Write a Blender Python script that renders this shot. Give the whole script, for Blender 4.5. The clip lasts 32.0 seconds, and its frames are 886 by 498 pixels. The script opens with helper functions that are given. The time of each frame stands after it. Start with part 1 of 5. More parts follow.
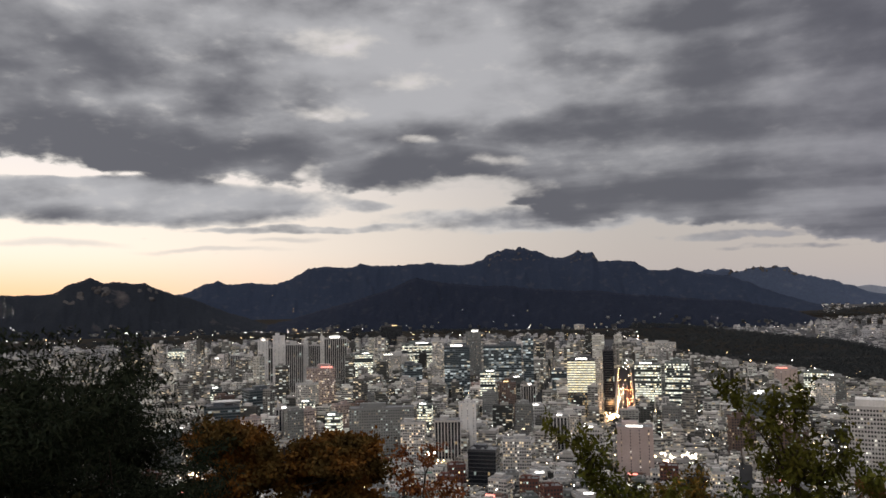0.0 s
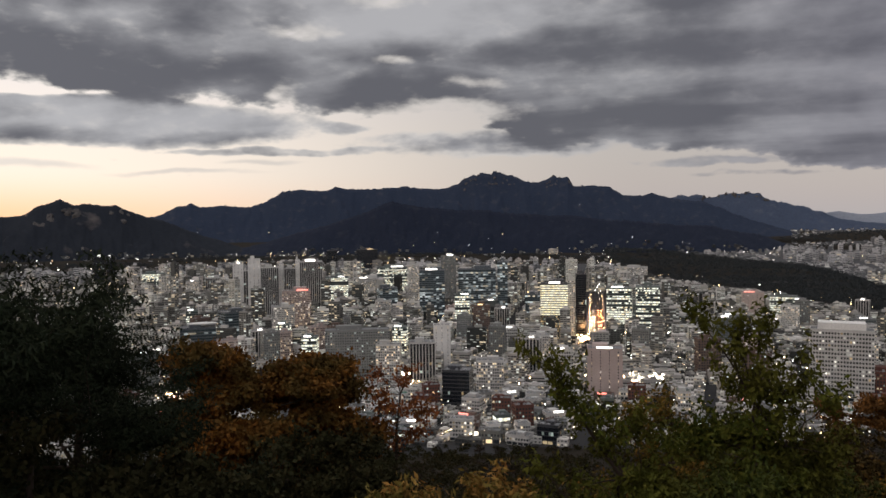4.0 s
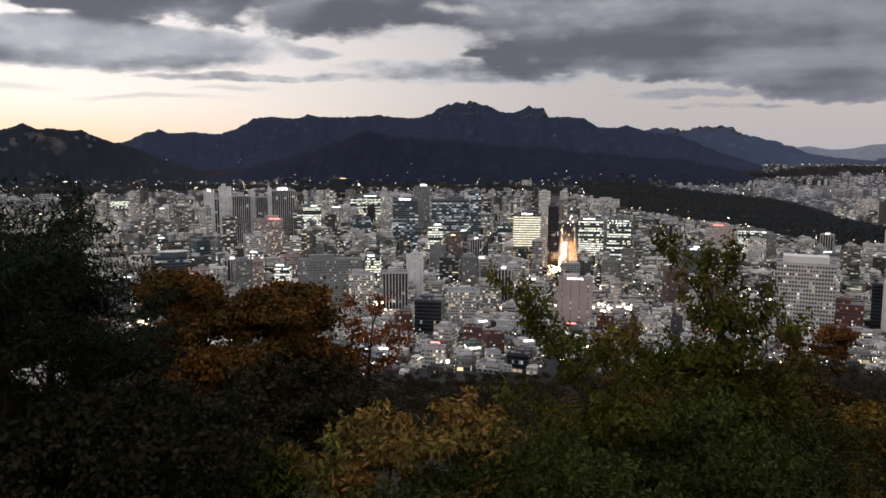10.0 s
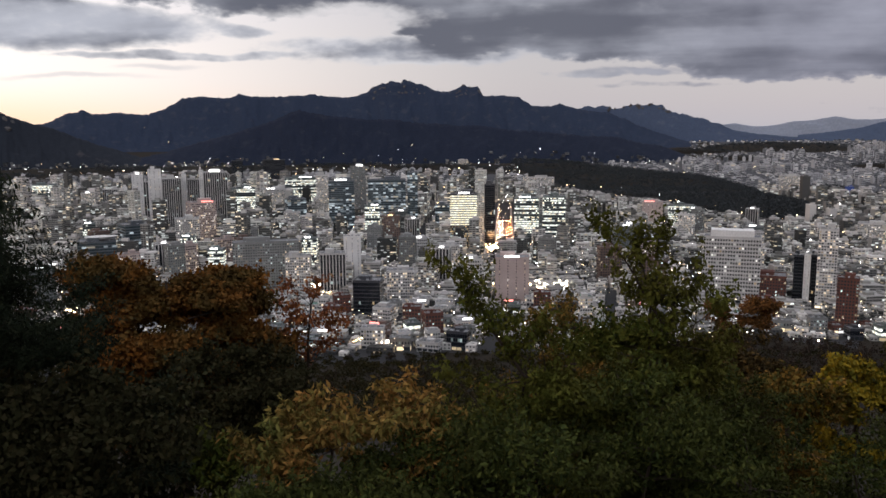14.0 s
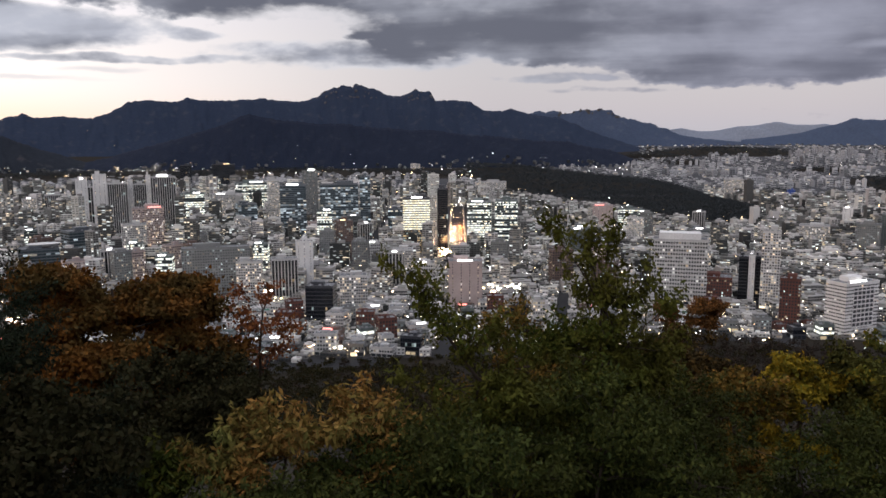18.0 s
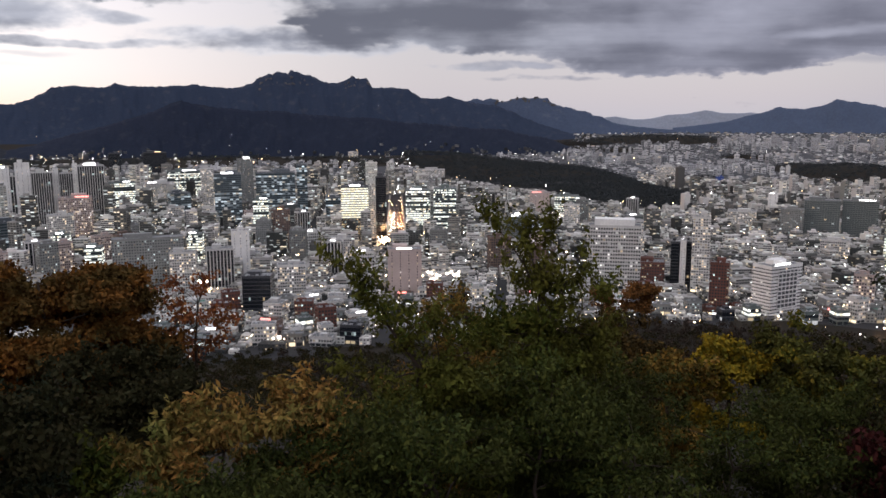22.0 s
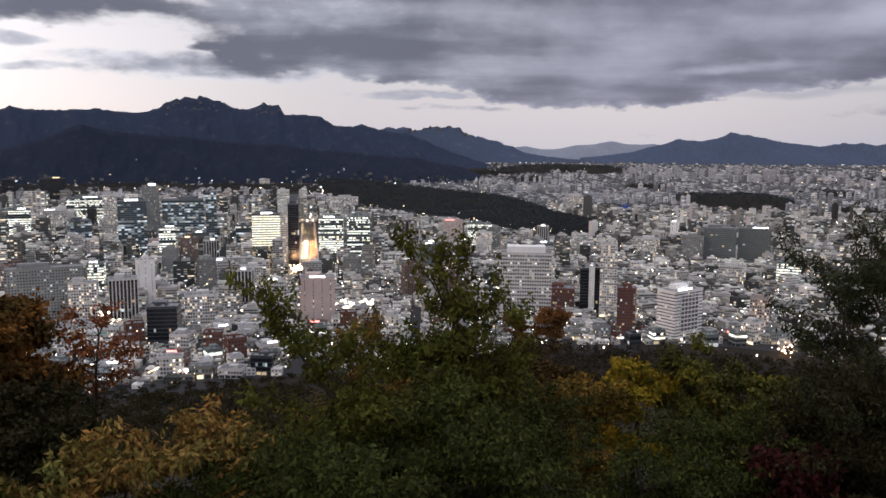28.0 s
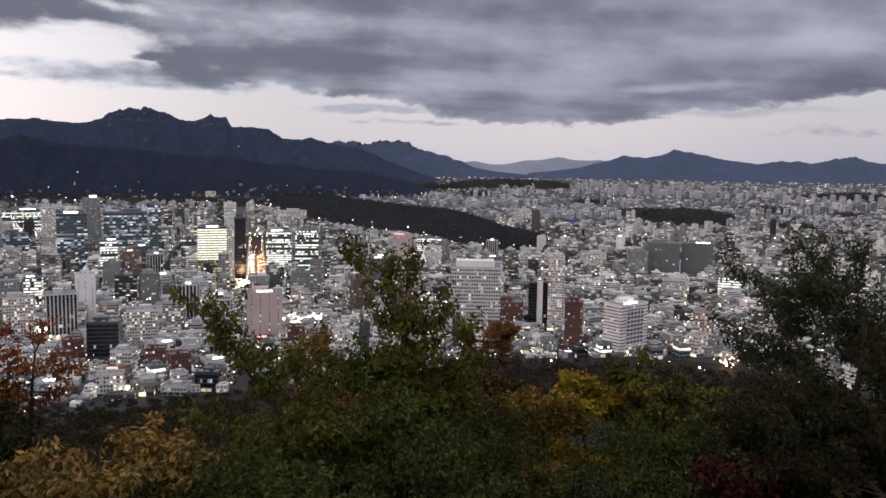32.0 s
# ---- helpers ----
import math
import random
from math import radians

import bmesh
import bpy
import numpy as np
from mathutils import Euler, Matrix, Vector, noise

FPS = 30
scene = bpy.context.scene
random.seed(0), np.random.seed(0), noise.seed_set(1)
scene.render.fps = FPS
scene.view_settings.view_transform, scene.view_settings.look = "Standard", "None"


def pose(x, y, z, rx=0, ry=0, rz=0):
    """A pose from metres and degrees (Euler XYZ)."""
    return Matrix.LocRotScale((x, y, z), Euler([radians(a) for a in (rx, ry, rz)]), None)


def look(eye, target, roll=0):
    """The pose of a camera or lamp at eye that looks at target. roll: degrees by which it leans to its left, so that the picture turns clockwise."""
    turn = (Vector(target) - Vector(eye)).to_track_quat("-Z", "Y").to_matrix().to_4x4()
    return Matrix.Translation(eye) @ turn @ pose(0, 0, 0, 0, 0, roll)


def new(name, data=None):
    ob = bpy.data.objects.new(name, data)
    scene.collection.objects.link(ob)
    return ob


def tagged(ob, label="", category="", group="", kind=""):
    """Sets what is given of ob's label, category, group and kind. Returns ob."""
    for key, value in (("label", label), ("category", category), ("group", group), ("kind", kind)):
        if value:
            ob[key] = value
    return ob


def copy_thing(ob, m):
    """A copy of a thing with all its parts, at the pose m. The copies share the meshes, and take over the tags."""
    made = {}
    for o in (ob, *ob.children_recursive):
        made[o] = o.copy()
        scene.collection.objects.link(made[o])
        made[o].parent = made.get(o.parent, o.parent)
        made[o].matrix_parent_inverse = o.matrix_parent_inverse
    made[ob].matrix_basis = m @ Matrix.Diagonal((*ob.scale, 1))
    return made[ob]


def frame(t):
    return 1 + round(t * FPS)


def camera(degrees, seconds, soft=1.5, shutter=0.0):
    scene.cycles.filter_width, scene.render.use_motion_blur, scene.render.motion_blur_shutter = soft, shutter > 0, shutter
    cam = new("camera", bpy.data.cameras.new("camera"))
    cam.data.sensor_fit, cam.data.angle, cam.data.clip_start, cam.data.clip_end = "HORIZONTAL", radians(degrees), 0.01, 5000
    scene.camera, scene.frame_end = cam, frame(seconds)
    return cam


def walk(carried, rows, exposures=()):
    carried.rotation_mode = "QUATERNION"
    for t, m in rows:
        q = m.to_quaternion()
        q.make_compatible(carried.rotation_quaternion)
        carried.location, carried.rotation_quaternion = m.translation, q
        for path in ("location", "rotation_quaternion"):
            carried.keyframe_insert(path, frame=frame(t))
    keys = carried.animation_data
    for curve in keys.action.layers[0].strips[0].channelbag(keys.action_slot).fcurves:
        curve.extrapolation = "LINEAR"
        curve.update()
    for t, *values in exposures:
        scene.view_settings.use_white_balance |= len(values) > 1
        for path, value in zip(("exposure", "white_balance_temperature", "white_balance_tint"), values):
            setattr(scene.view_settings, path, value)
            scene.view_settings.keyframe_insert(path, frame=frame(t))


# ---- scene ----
cam = camera(59.83, 32.0, 1.6)
PATH = [
    (0.0, pose(0, 0, 200, 93.90, 0.98, -0.00)),
    (0.5, pose(0, 0, 200, 93.82, 0.92, -0.41)),
    (1.0, pose(0, 0, 200, 93.13, 0.91, -0.76)),
    (1.5, pose(0, 0, 200, 92.39, 0.86, -1.27)),
    (2.0, pose(0, 0, 200, 91.56, 0.77, -1.54)),
    (2.5, pose(0, 0, 200, 91.17, 0.72, -1.68)),
    (3.0, pose(0, 0, 200, 90.25, 0.71, -1.79)),
    (3.5, pose(0, 0, 200, 89.20, 0.71, -1.83)),
    (5.5, pose(0, 0, 200, 86.36, 0.39, -1.87)),
    (6.0, pose(0, 0, 200, 86.09, 0.32, -1.97)),
    (6.5, pose(0, 0, 200, 85.34, 0.28, -2.11)),
    (7.0, pose(0, 0, 200, 85.02, 0.23, -2.24)),
    (7.5, pose(0, 0, 200, 84.82, 0.22, -2.44)),
    (8.0, pose(0, 0, 200, 84.57, 0.18, -2.63)),
    (8.5, pose(0, 0, 200, 84.35, 0.10, -2.85)),
    (9.0, pose(0, 0, 200, 83.91, -0.00, -3.04)),
    (9.5, pose(0, 0, 200, 83.55, -0.09, -3.25)),
    (10.0, pose(0, 0, 200, 83.04, -0.09, -3.76)),
    (10.5, pose(0, 0, 200, 82.88, 0.02, -4.21)),
    (11.0, pose(0, 0, 200, 82.76, 0.12, -4.67)),
    (11.5, pose(0, 0, 200, 82.66, 0.16, -5.35)),
    (12.0, pose(0, 0, 200, 82.49, 0.32, -6.22)),
    (12.5, pose(0, 0, 200, 82.31, 0.32, -6.72)),
    (13.0, pose(0, 0, 200, 82.08, 0.38, -7.11)),
    (13.5, pose(0, 0, 200, 81.72, 0.26, -7.82)),
    (14.0, pose(0, 0, 200, 81.52, 0.35, -8.50)),
    (14.5, pose(0, 0, 200, 81.39, 0.38, -8.99)),
    (16.5, pose(0, 0, 200, 81.94, 0.49, -10.52)),
    (17.0, pose(0, 0, 200, 81.87, 0.46, -11.10)),
    (17.5, pose(0, 0, 200, 81.81, 0.34, -11.69)),
    (18.0, pose(0, 0, 200, 81.83, 0.30, -12.01)),
    (18.5, pose(0, 0, 200, 81.79, 0.21, -12.57)),
    (19.0, pose(0, 0, 200, 81.72, 0.14, -12.92)),
    (19.5, pose(0, 0, 200, 81.29, 0.25, -13.29)),
    (20.0, pose(0, 0, 200, 81.15, 0.25, -14.04)),
    (20.5, pose(0, 0, 200, 80.98, 0.15, -14.86)),
    (21.0, pose(0, 0, 200, 80.89, 0.15, -15.63)),
    (21.5, pose(0, 0, 200, 80.92, 0.21, -16.08)),
    (22.0, pose(0, 0, 200, 80.91, 0.20, -16.58)),
    (22.5, pose(0, 0, 200, 81.01, 0.15, -17.15)),
    (23.0, pose(0, 0, 200, 81.01, -0.09, -17.90)),
    (23.5, pose(0, 0, 200, 80.82, -0.20, -18.50)),
    (24.0, pose(0, 0, 200, 80.81, -0.22, -18.75)),
    (24.5, pose(0, 0, 200, 80.87, -0.27, -19.08)),
    (25.0, pose(0, 0, 200, 80.93, -0.49, -19.87)),
    (25.5, pose(0, 0, 200, 81.34, -0.64, -20.24)),
    (27.5, pose(0, 0, 200, 82.77, -0.45, -22.56)),
    (28.0, pose(0, 0, 200, 82.98, -0.37, -22.96)),
    (28.5, pose(0, 0, 200, 83.22, -0.39, -23.52)),
    (29.0, pose(0, 0, 200, 83.46, -0.51, -23.96)),
    (29.5, pose(0, 0, 200, 83.59, -0.57, -24.48)),
    (30.0, pose(0, 0, 200, 83.70, -0.61, -24.94)),
    (30.5, pose(0, 0, 200, 83.73, -0.66, -25.31)),
    (31.0, pose(0, 0, 200, 83.79, -0.73, -25.71)),
    (31.5, pose(0, 0, 200, 83.92, -0.76, -26.08)),
    (32.0, pose(0, 0, 200, 84.07, -0.89, -26.69)),
]
walk(cam, PATH, [(0, 0.08, 6740, 11), (6, 0.04, 6680, 11), (9, 0.12, 6430, 12), (13, 0.25, 6250, 13), (19, 0.37, 6150, 14), (25, 0.48, 6140, 15), (32, 0.52, 6120, 15)])

# ---------------------------------------------------------------- world: dusk sky with broken cloud
SUN_AZ, SUN_EL = -78.0, 1.5          # afterglow direction, degrees from the first view's axis
world = bpy.data.worlds.new("dusk_sky")
scene.world = world
world.use_nodes = True
wt = world.node_tree
wt.nodes.clear()


def wn(kind):
    return wt.nodes.new(kind)


def wl(a, b):
    if isinstance(a, (int, float)):
        b.default_value = a
    else:
        wt.links.new(a, b)


def wmath(op, a, b=0.0, c=0.0, clamp=False):
    n = wn("ShaderNodeMath")
    n.operation, n.use_clamp = op, clamp
    wl(a, n.inputs[0])
    wl(b, n.inputs[1])
    wl(c, n.inputs[2])
    return n.outputs[0]


def wmix(f, a, b, mode="MIX"):
    n = wn("ShaderNodeMix")
    n.data_type, n.blend_type = "RGBA", mode
    wl(f, n.inputs[0])
    for v, s in ((a, n.inputs[6]), (b, n.inputs[7])):
        if isinstance(v, tuple):
            s.default_value = (*v, 1)
        else:
            wt.links.new(v, s)
    return n.outputs[2]


def wsmooth(x, lo, hi):
    n = wn("ShaderNodeMapRange")
    n.interpolation_type = "SMOOTHSTEP"
    wl(x, n.inputs[0])
    n.inputs[1].default_value, n.inputs[2].default_value = lo, hi
    return n.outputs[0]


tc = wn("ShaderNodeTexCoord")
sep = wn("ShaderNodeSeparateXYZ")
wt.links.new(tc.outputs["Generated"], sep.inputs[0])
AZ = wmath("MULTIPLY", wmath("ARCTAN2", sep.outputs[0], sep.outputs[1]), 57.2958)
EL = wmath("MULTIPLY", wmath("ARCSINE", sep.outputs[2]), 57.2958)
sky = wn("ShaderNodeTexSky")
sky.sky_type, sky.sun_disc = "NISHITA", False
sky.sun_elevation, sky.sun_rotation = radians(SUN_EL), radians(SUN_AZ)
sky.altitude, sky.dust_density = 200, 2.0


def wvec(x, y, z=0.0):
    n = wn("ShaderNodeCombineXYZ")
    wl(x, n.inputs[0])
    wl(y, n.inputs[1])
    wl(z, n.inputs[2])
    return n.outputs[0]


def wnoise(vec, scale, detail=5.0, rough=0.55, out=0):
    n = wn("ShaderNodeTexNoise")
    n.inputs["Scale"].default_value, n.inputs["Detail"].default_value = scale, detail
    n.inputs["Roughness"].default_value = rough
    wt.links.new(vec, n.inputs["Vector"])
    return n.outputs[out]


# the cloud layer seen in perspective: its bands run towards a vanishing point in the west
lift = wmath("ADD", wmath("MAXIMUM", sep.outputs[2], 0.0), 0.10)
PX, PY = wmath("DIVIDE", sep.outputs[0], lift), wmath("DIVIDE", sep.outputs[1], lift)
CW, SW = math.cos(radians(-68)), math.sin(radians(-68))
ALONG = wmath("ADD", wmath("MULTIPLY", PX, SW), wmath("MULTIPLY", PY, CW))
ACROSS = wmath("SUBTRACT", wmath("MULTIPLY", PX, CW), wmath("MULTIPLY", PY, SW))
rolls = wnoise(wvec(wmath("MULTIPLY", ALONG, 0.34), ACROSS, 0.4), 1.5, 5.0, 0.5)
wisps = wnoise(wvec(wmath("MULTIPLY", ALONG, 0.5), ACROSS, 4.1), 4.2, 6.0, 0.55)
flat = wvec(wmath("MULTIPLY", AZ, 0.05), wmath("MULTIPLY", EL, 0.12))
billow = wnoise(wvec(wmath("MULTIPLY", AZ, 0.105), wmath("MULTIPLY", EL, 0.20), 1.7), 1.7, 6.0, 0.43)
fine = wnoise(wvec(wmath("MULTIPLY", AZ, 0.12), wmath("MULTIPLY", EL, 0.27), 3.0), 4.4, 5.0, 0.52)
warp = wn("ShaderNodeSeparateXYZ")
wt.links.new(wnoise(flat, 3.2, 4.0, 0.5, 1), warp.inputs[0])
WA = wmath("ADD", AZ, wmath("MULTIPLY", wmath("SUBTRACT", warp.outputs[0], 0.5), 5.0))
WE = wmath("ADD", EL, wmath("MULTIPLY", wmath("SUBTRACT", warp.outputs[1], 0.5), 1.5))


def bank(az, el, wide, high, soft=0.5):
    """How far a direction lies inside one bank of cloud, 0 to 1."""
    u = wmath("MULTIPLY", wmath("SUBTRACT", WA, az), 1 / wide)
    v = wmath("MULTIPLY", wmath("SUBTRACT", WE, el), 1 / high)
    r = wmath("SQRT", wmath("ADD", wmath("MULTIPLY", u, u), wmath("MULTIPLY", v, v)))
    return wmath("SUBTRACT", 1.0, wsmooth(r, 1 - soft, 1 + soft))


def most(items):
    x = items[0]
    for y in items[1:]:
        x = wmath("MAXIMUM", x, y)
    return x


def toned(tone, *shape):
    return wmath("MULTIPLY", bank(*shape), tone)


def off(x, k):
    """A noise about zero, k wide."""
    return wmath("MULTIPLY", wmath("SUBTRACT", x, 0.5), k)


# the closed deck of cloud begins above an edge that drops towards the east
edge = 9.3
for a0, a1, step in ((-30, -14, -0.8), (-14, -3, -0.9), (4, 11, -2.5), (20, 30, -1.9), (34, 42, 0.5), (44, 58, 1.7)):
    edge = wmath("ADD", wmath("MULTIPLY", wsmooth(AZ, a0, a1), step), edge)
up = wmath("SUBTRACT", wmath("ADD", EL, wmath("ADD", off(billow, 2.0), off(fine, 1.3))), edge)
deck = wsmooth(up, -0.35, 0.75)
# looser banks under it: azimuth, elevation, half-width, half-height, softness
under = most([toned(0.95, -22, 7.45, 15, 1.75, 0.3), toned(0.75, -5.4, 7.3, 2.3, 0.5, 0.5), toned(0.85, 6.5, 6.05, 10, 0.95, 0.6), toned(0.6, -9, 5.5, 9, 0.32, 0.5),
              toned(0.55, 21, 4.2, 5.5, 0.35, 0.6), toned(0.34, 53, 2.9, 6, 0.5, 0.8), toned(0.4, 24, 3.3, 5, 0.2, 0.7)])
gaps = most([
    toned(0.65, -28, 9.2, 6, 0.20, 0.8), toned(0.6, -8, 18.8, 3.0, 0.9, 0.9), toned(0.5, -2.2, 16.2, 2.4, 0.6, 0.9), toned(0.6, -8.2, 13.9, 2.6, 0.4, 0.9),
    toned(0.6, -9.4, 9.6, 0.8, 0.9, 0.9), toned(0.5, -15, 9.0, 2.5, 0.3, 0.9), toned(0.72, 1.2, 8.3, 6.0, 0.75, 0.7), toned(0.5, -1.5, 12.0, 1.6, 0.3, 0.9), toned(0.45, 4.6, 10.3, 1.9, 0.4, 0.9),
])
dens = wmath("SUBTRACT", wmath("MAXIMUM", deck, under), gaps)
dens = wmath("ADD", dens, wmath("ADD", off(fine, 0.95), wmath("ADD", off(billow, 0.4), off(wisps, 0.2))))
cover = wsmooth(dens, 0.18, 0.55)
streak = most([bank(-27, 4.3, 3.4, 0.22, 0.7), bank(-16.3, 3.9, 4.0, 0.14, 0.7), bank(-11, 4.65, 1.9, 0.18, 0.7), bank(28, 4.4, 7, 0.2, 0.8), bank(47, 4.3, 6, 0.25, 0.8)])
cover = wmath("MAXIMUM", cover, wmath("MULTIPLY", streak, 0.6))

# clear air behind: pale cream, orange towards the place where the sun went down
glow = wmath("SUBTRACT", 1.0, wsmooth(wmath("ABSOLUTE", wmath("SUBTRACT", AZ, SUN_AZ)), 36, 100))
low = wmath("SUBTRACT", 1.0, wsmooth(EL, 0.2, 4.2))
air = wmix(wsmooth(EL, 2.0, 16.0), (0.93, 0.84, 0.76), (0.74, 0.70, 0.75))
air = wmix(wmath("MULTIPLY", glow, wmath("MULTIPLY", low, 1.0)), air, (1.05, 0.64, 0.34))
air = wmix(wsmooth(AZ, -26, 18), air, (0.43, 0.41, 0.42))
air = wmix(wsmooth(AZ, 36, 56), air, (0.345, 0.345, 0.37))
air_sky = wmix(0.06, air, sky.outputs[0], "ADD")
# how dark the cloud is: its flat base, rolls and hollows darker; thin places lighter
base = wmath("MULTIPLY", wmath("SUBTRACT", 1.0, wsmooth(up, 0.4, 4.5)), wmath("MULTIPLY", deck, wmath("MULTIPLY_ADD", wsmooth(AZ, 8, 30), -0.17, 0.30)))
heavy = most([toned(0.34, -22, 6.3, 15, 0.6, 0.7), toned(0.28, 8, 12.3, 14, 0.9, 0.7), toned(0.26, 15, 9.0, 9, 2.2, 0.6), toned(0.30, 24, 20.5, 10, 1.5, 0.6), toned(0.18, 11, 18.3, 5, 1.5, 0.6), toned(0.34, -22, 11.4, 13, 1.5, 0.6), toned(0.24, -20, 15.5, 13, 3.6, 0.5), toned(0.34, 22, 16, 14, 5.5, 0.5),
              toned(0.30, 0.3, 10.2, 5.5, 1.5, 0.5), toned(0.14, 14, 10.5, 7, 1.3, 0.6), toned(0.12, 40, 10, 9, 1.0, 0.6), toned(0.12, 30, 5.0, 6, 0.7, 0.6)])
bright = most([toned(0.5, -2.5, 17.0, 9, 3.6, 0.8), toned(0.36, 17, 18.2, 6.5, 0.7, 0.8), toned(0.26, 27, 13.3, 7, 1.5, 0.7), toned(0.2, -21, 14.3, 3.5, 0.7, 0.8), toned(0.24, 35, 6.9, 5.5, 1.3, 0.7),
               toned(0.34, 43, 6.0, 3.5, 0.3, 0.8), toned(0.26, -22, 7.5, 15, 1.5, 0.4), toned(0.2, -24, 20.5, 9, 2.0, 0.7), toned(0.2, 51, 8.5, 5, 0.6, 0.8)])
grey = wmath("ADD", wmath("SUBTRACT", heavy, bright), wmath("ADD", base, 0.46))
calm = wmath("MULTIPLY_ADD", wsmooth(AZ, 12, 34), -0.42, 1.0)       # the eastern deck is smoother and paler
mottle = wmath("ADD", wmath("ADD", off(rolls, 1.15), off(wisps, 0.26)), wmath("ADD", off(billow, 1.35), off(fine, 0.34)))
grey = wmath("ADD", grey, wmath("MULTIPLY", mottle, calm))
grey = wmath("SUBTRACT", grey, wmath("MULTIPLY", wsmooth(AZ, 12, 34), -0.10))
cloud = wmix(wsmooth(grey, 0.0, 1.0), (0.41, 0.42, 0.45), (0.118, 0.123, 0.145))
rim = wmath("SUBTRACT", 1.0, wsmooth(dens, 0.35, 0.95))
cloud = wmix(wmath("MULTIPLY", rim, 0.75), cloud, wmix(wsmooth(AZ, 2, 24), (0.66, 0.64, 0.62), (0.34, 0.335, 0.35)))
cloud = wmix(wsmooth(AZ, 14, 36), cloud, wmix(1.0, cloud, (0.84, 0.83, 0.88), "MULTIPLY"))
cloud = wmix(wmath("SUBTRACT", 1.0, wsmooth(AZ, -36, -8)), cloud, wmix(1.0, cloud, (1.15, 1.15, 1.14), "MULTIPLY"))
# an overcast sky is brightest overhead
cloud = wmix(wsmooth(EL, 26, 70), cloud, (0.78, 0.79, 0.84))
full = wmix(cover, air_sky, cloud)
# the sky over the hill's back, thinly clouded, is brighter than the north
full = wmix(wsmooth(wmath("ABSOLUTE", AZ), 75, 150), full, wmix(1.0, full, (2.15, 2.12, 2.08), "MULTIPLY"))
bg = wn("ShaderNodeBackground")
wt.links.new(full, bg.inputs[0])
bg.inputs[1].default_value = 1.0
wo = wn("ShaderNodeOutputWorld")
wt.links.new(bg.outputs[0], wo.inputs[0])

sun_data = bpy.data.lights.new("afterglow", "SUN")
sun_data.energy, sun_data.angle, sun_data.color = 0.6, radians(40), (1.0, 0.80, 0.66)
sun = new("afterglow", sun_data)
sun.matrix_world = look((300 * math.sin(radians(SUN_AZ)), 300 * math.cos(radians(SUN_AZ)), 290), (0, 0, 200))

# ---------------------------------------------------------------- materials
def material(name, color, rough=0.7, metal=0.0, vary=0.25, grain=3.0, bump=0.0, by="object", second=None):
    """A surface with grain and stains at two scales; by: what tells alike pieces apart."""
    m = bpy.data.materials.new(name)
    m.use_nodes = True
    nt = m.node_tree
    b = nt.nodes["Principled BSDF"]
    b.inputs["Roughness"].default_value, b.inputs["Metallic"].default_value = rough, metal
    b.inputs["Specular IOR Level"].default_value = 0.5 if rough < 0.6 else 0.12
    geo = nt.nodes.new("ShaderNodeNewGeometry")
    obi = nt.nodes.new("ShaderNodeObjectInfo")
    rnd = geo.outputs["Random Per Island"] if by == "island" else obi.outputs["Random"]
    co = nt.nodes.new("ShaderNodeTexCoord")
    big = nt.nodes.new("ShaderNodeTexNoise")
    big.inputs["Scale"].default_value, big.inputs["Detail"].default_value = grain * 0.06, 4
    small = nt.nodes.new("ShaderNodeTexNoise")
    small.inputs["Scale"].default_value, small.inputs["Detail"].default_value = grain, 6
    for n in (big, small):
        nt.links.new(co.outputs["Object"], n.inputs["Vector"])
    mix = nt.nodes.new("ShaderNodeMix")
    mix.data_type = "RGBA"
    mix.inputs[6].default_value = (*color, 1)
    mix.inputs[7].default_value = (*(second or [c * 0.55 for c in color]), 1)
    if second:
        nt.links.new(rnd, mix.inputs[0])
    else:
        nt.links.new(big.outputs[0], mix.inputs[0])
    hsv = nt.nodes.new("ShaderNodeHueSaturation")
    nt.links.new(mix.outputs[2], hsv.inputs["Color"])
    val = nt.nodes.new("ShaderNodeMath")
    val.operation = "MULTIPLY_ADD"
    nt.links.new(rnd, val.inputs[0])
    val.inputs[1].default_value, val.inputs[2].default_value = 2 * vary, 1 - vary
    add = nt.nodes.new("ShaderNodeMath")
    add.operation = "MULTIPLY_ADD"
    nt.links.new(small.outputs[0], add.inputs[0])
    add.inputs[1].default_value = 0.5
    nt.links.new(val.outputs[0], add.inputs[2])
    sub = nt.nodes.new("ShaderNodeMath")
    sub.operation = "SUBTRACT"
    nt.links.new(add.outputs[0], sub.inputs[0])
    sub.inputs[1].default_value = 0.25
    nt.links.new(sub.outputs[0], hsv.inputs["Value"])
    if by == "island":
        hue = nt.nodes.new("ShaderNodeTexWhiteNoise")
        hue.noise_dimensions = "1D"
        nt.links.new(rnd, hue.inputs["W"])
        tint = nt.nodes.new("ShaderNodeMapRange")
        tint.inputs[3].default_value, tint.inputs[4].default_value = 0.455, 0.525
        nt.links.new(hue.outputs["Value"], tint.inputs[0])
        nt.links.new(tint.outputs[0], hsv.inputs["Hue"])
        hsv.inputs["Saturation"].default_value = 1.5
    nt.links.new(hsv.outputs[0], b.inputs["Base Color"])
    if bump:
        bn = nt.nodes.new("ShaderNodeBump")
        bn.inputs["Strength"].default_value = bump
        nt.links.new(small.outputs[0], bn.inputs["Height"])
        nt.links.new(bn.outputs[0], b.inputs["Normal"])
    return m


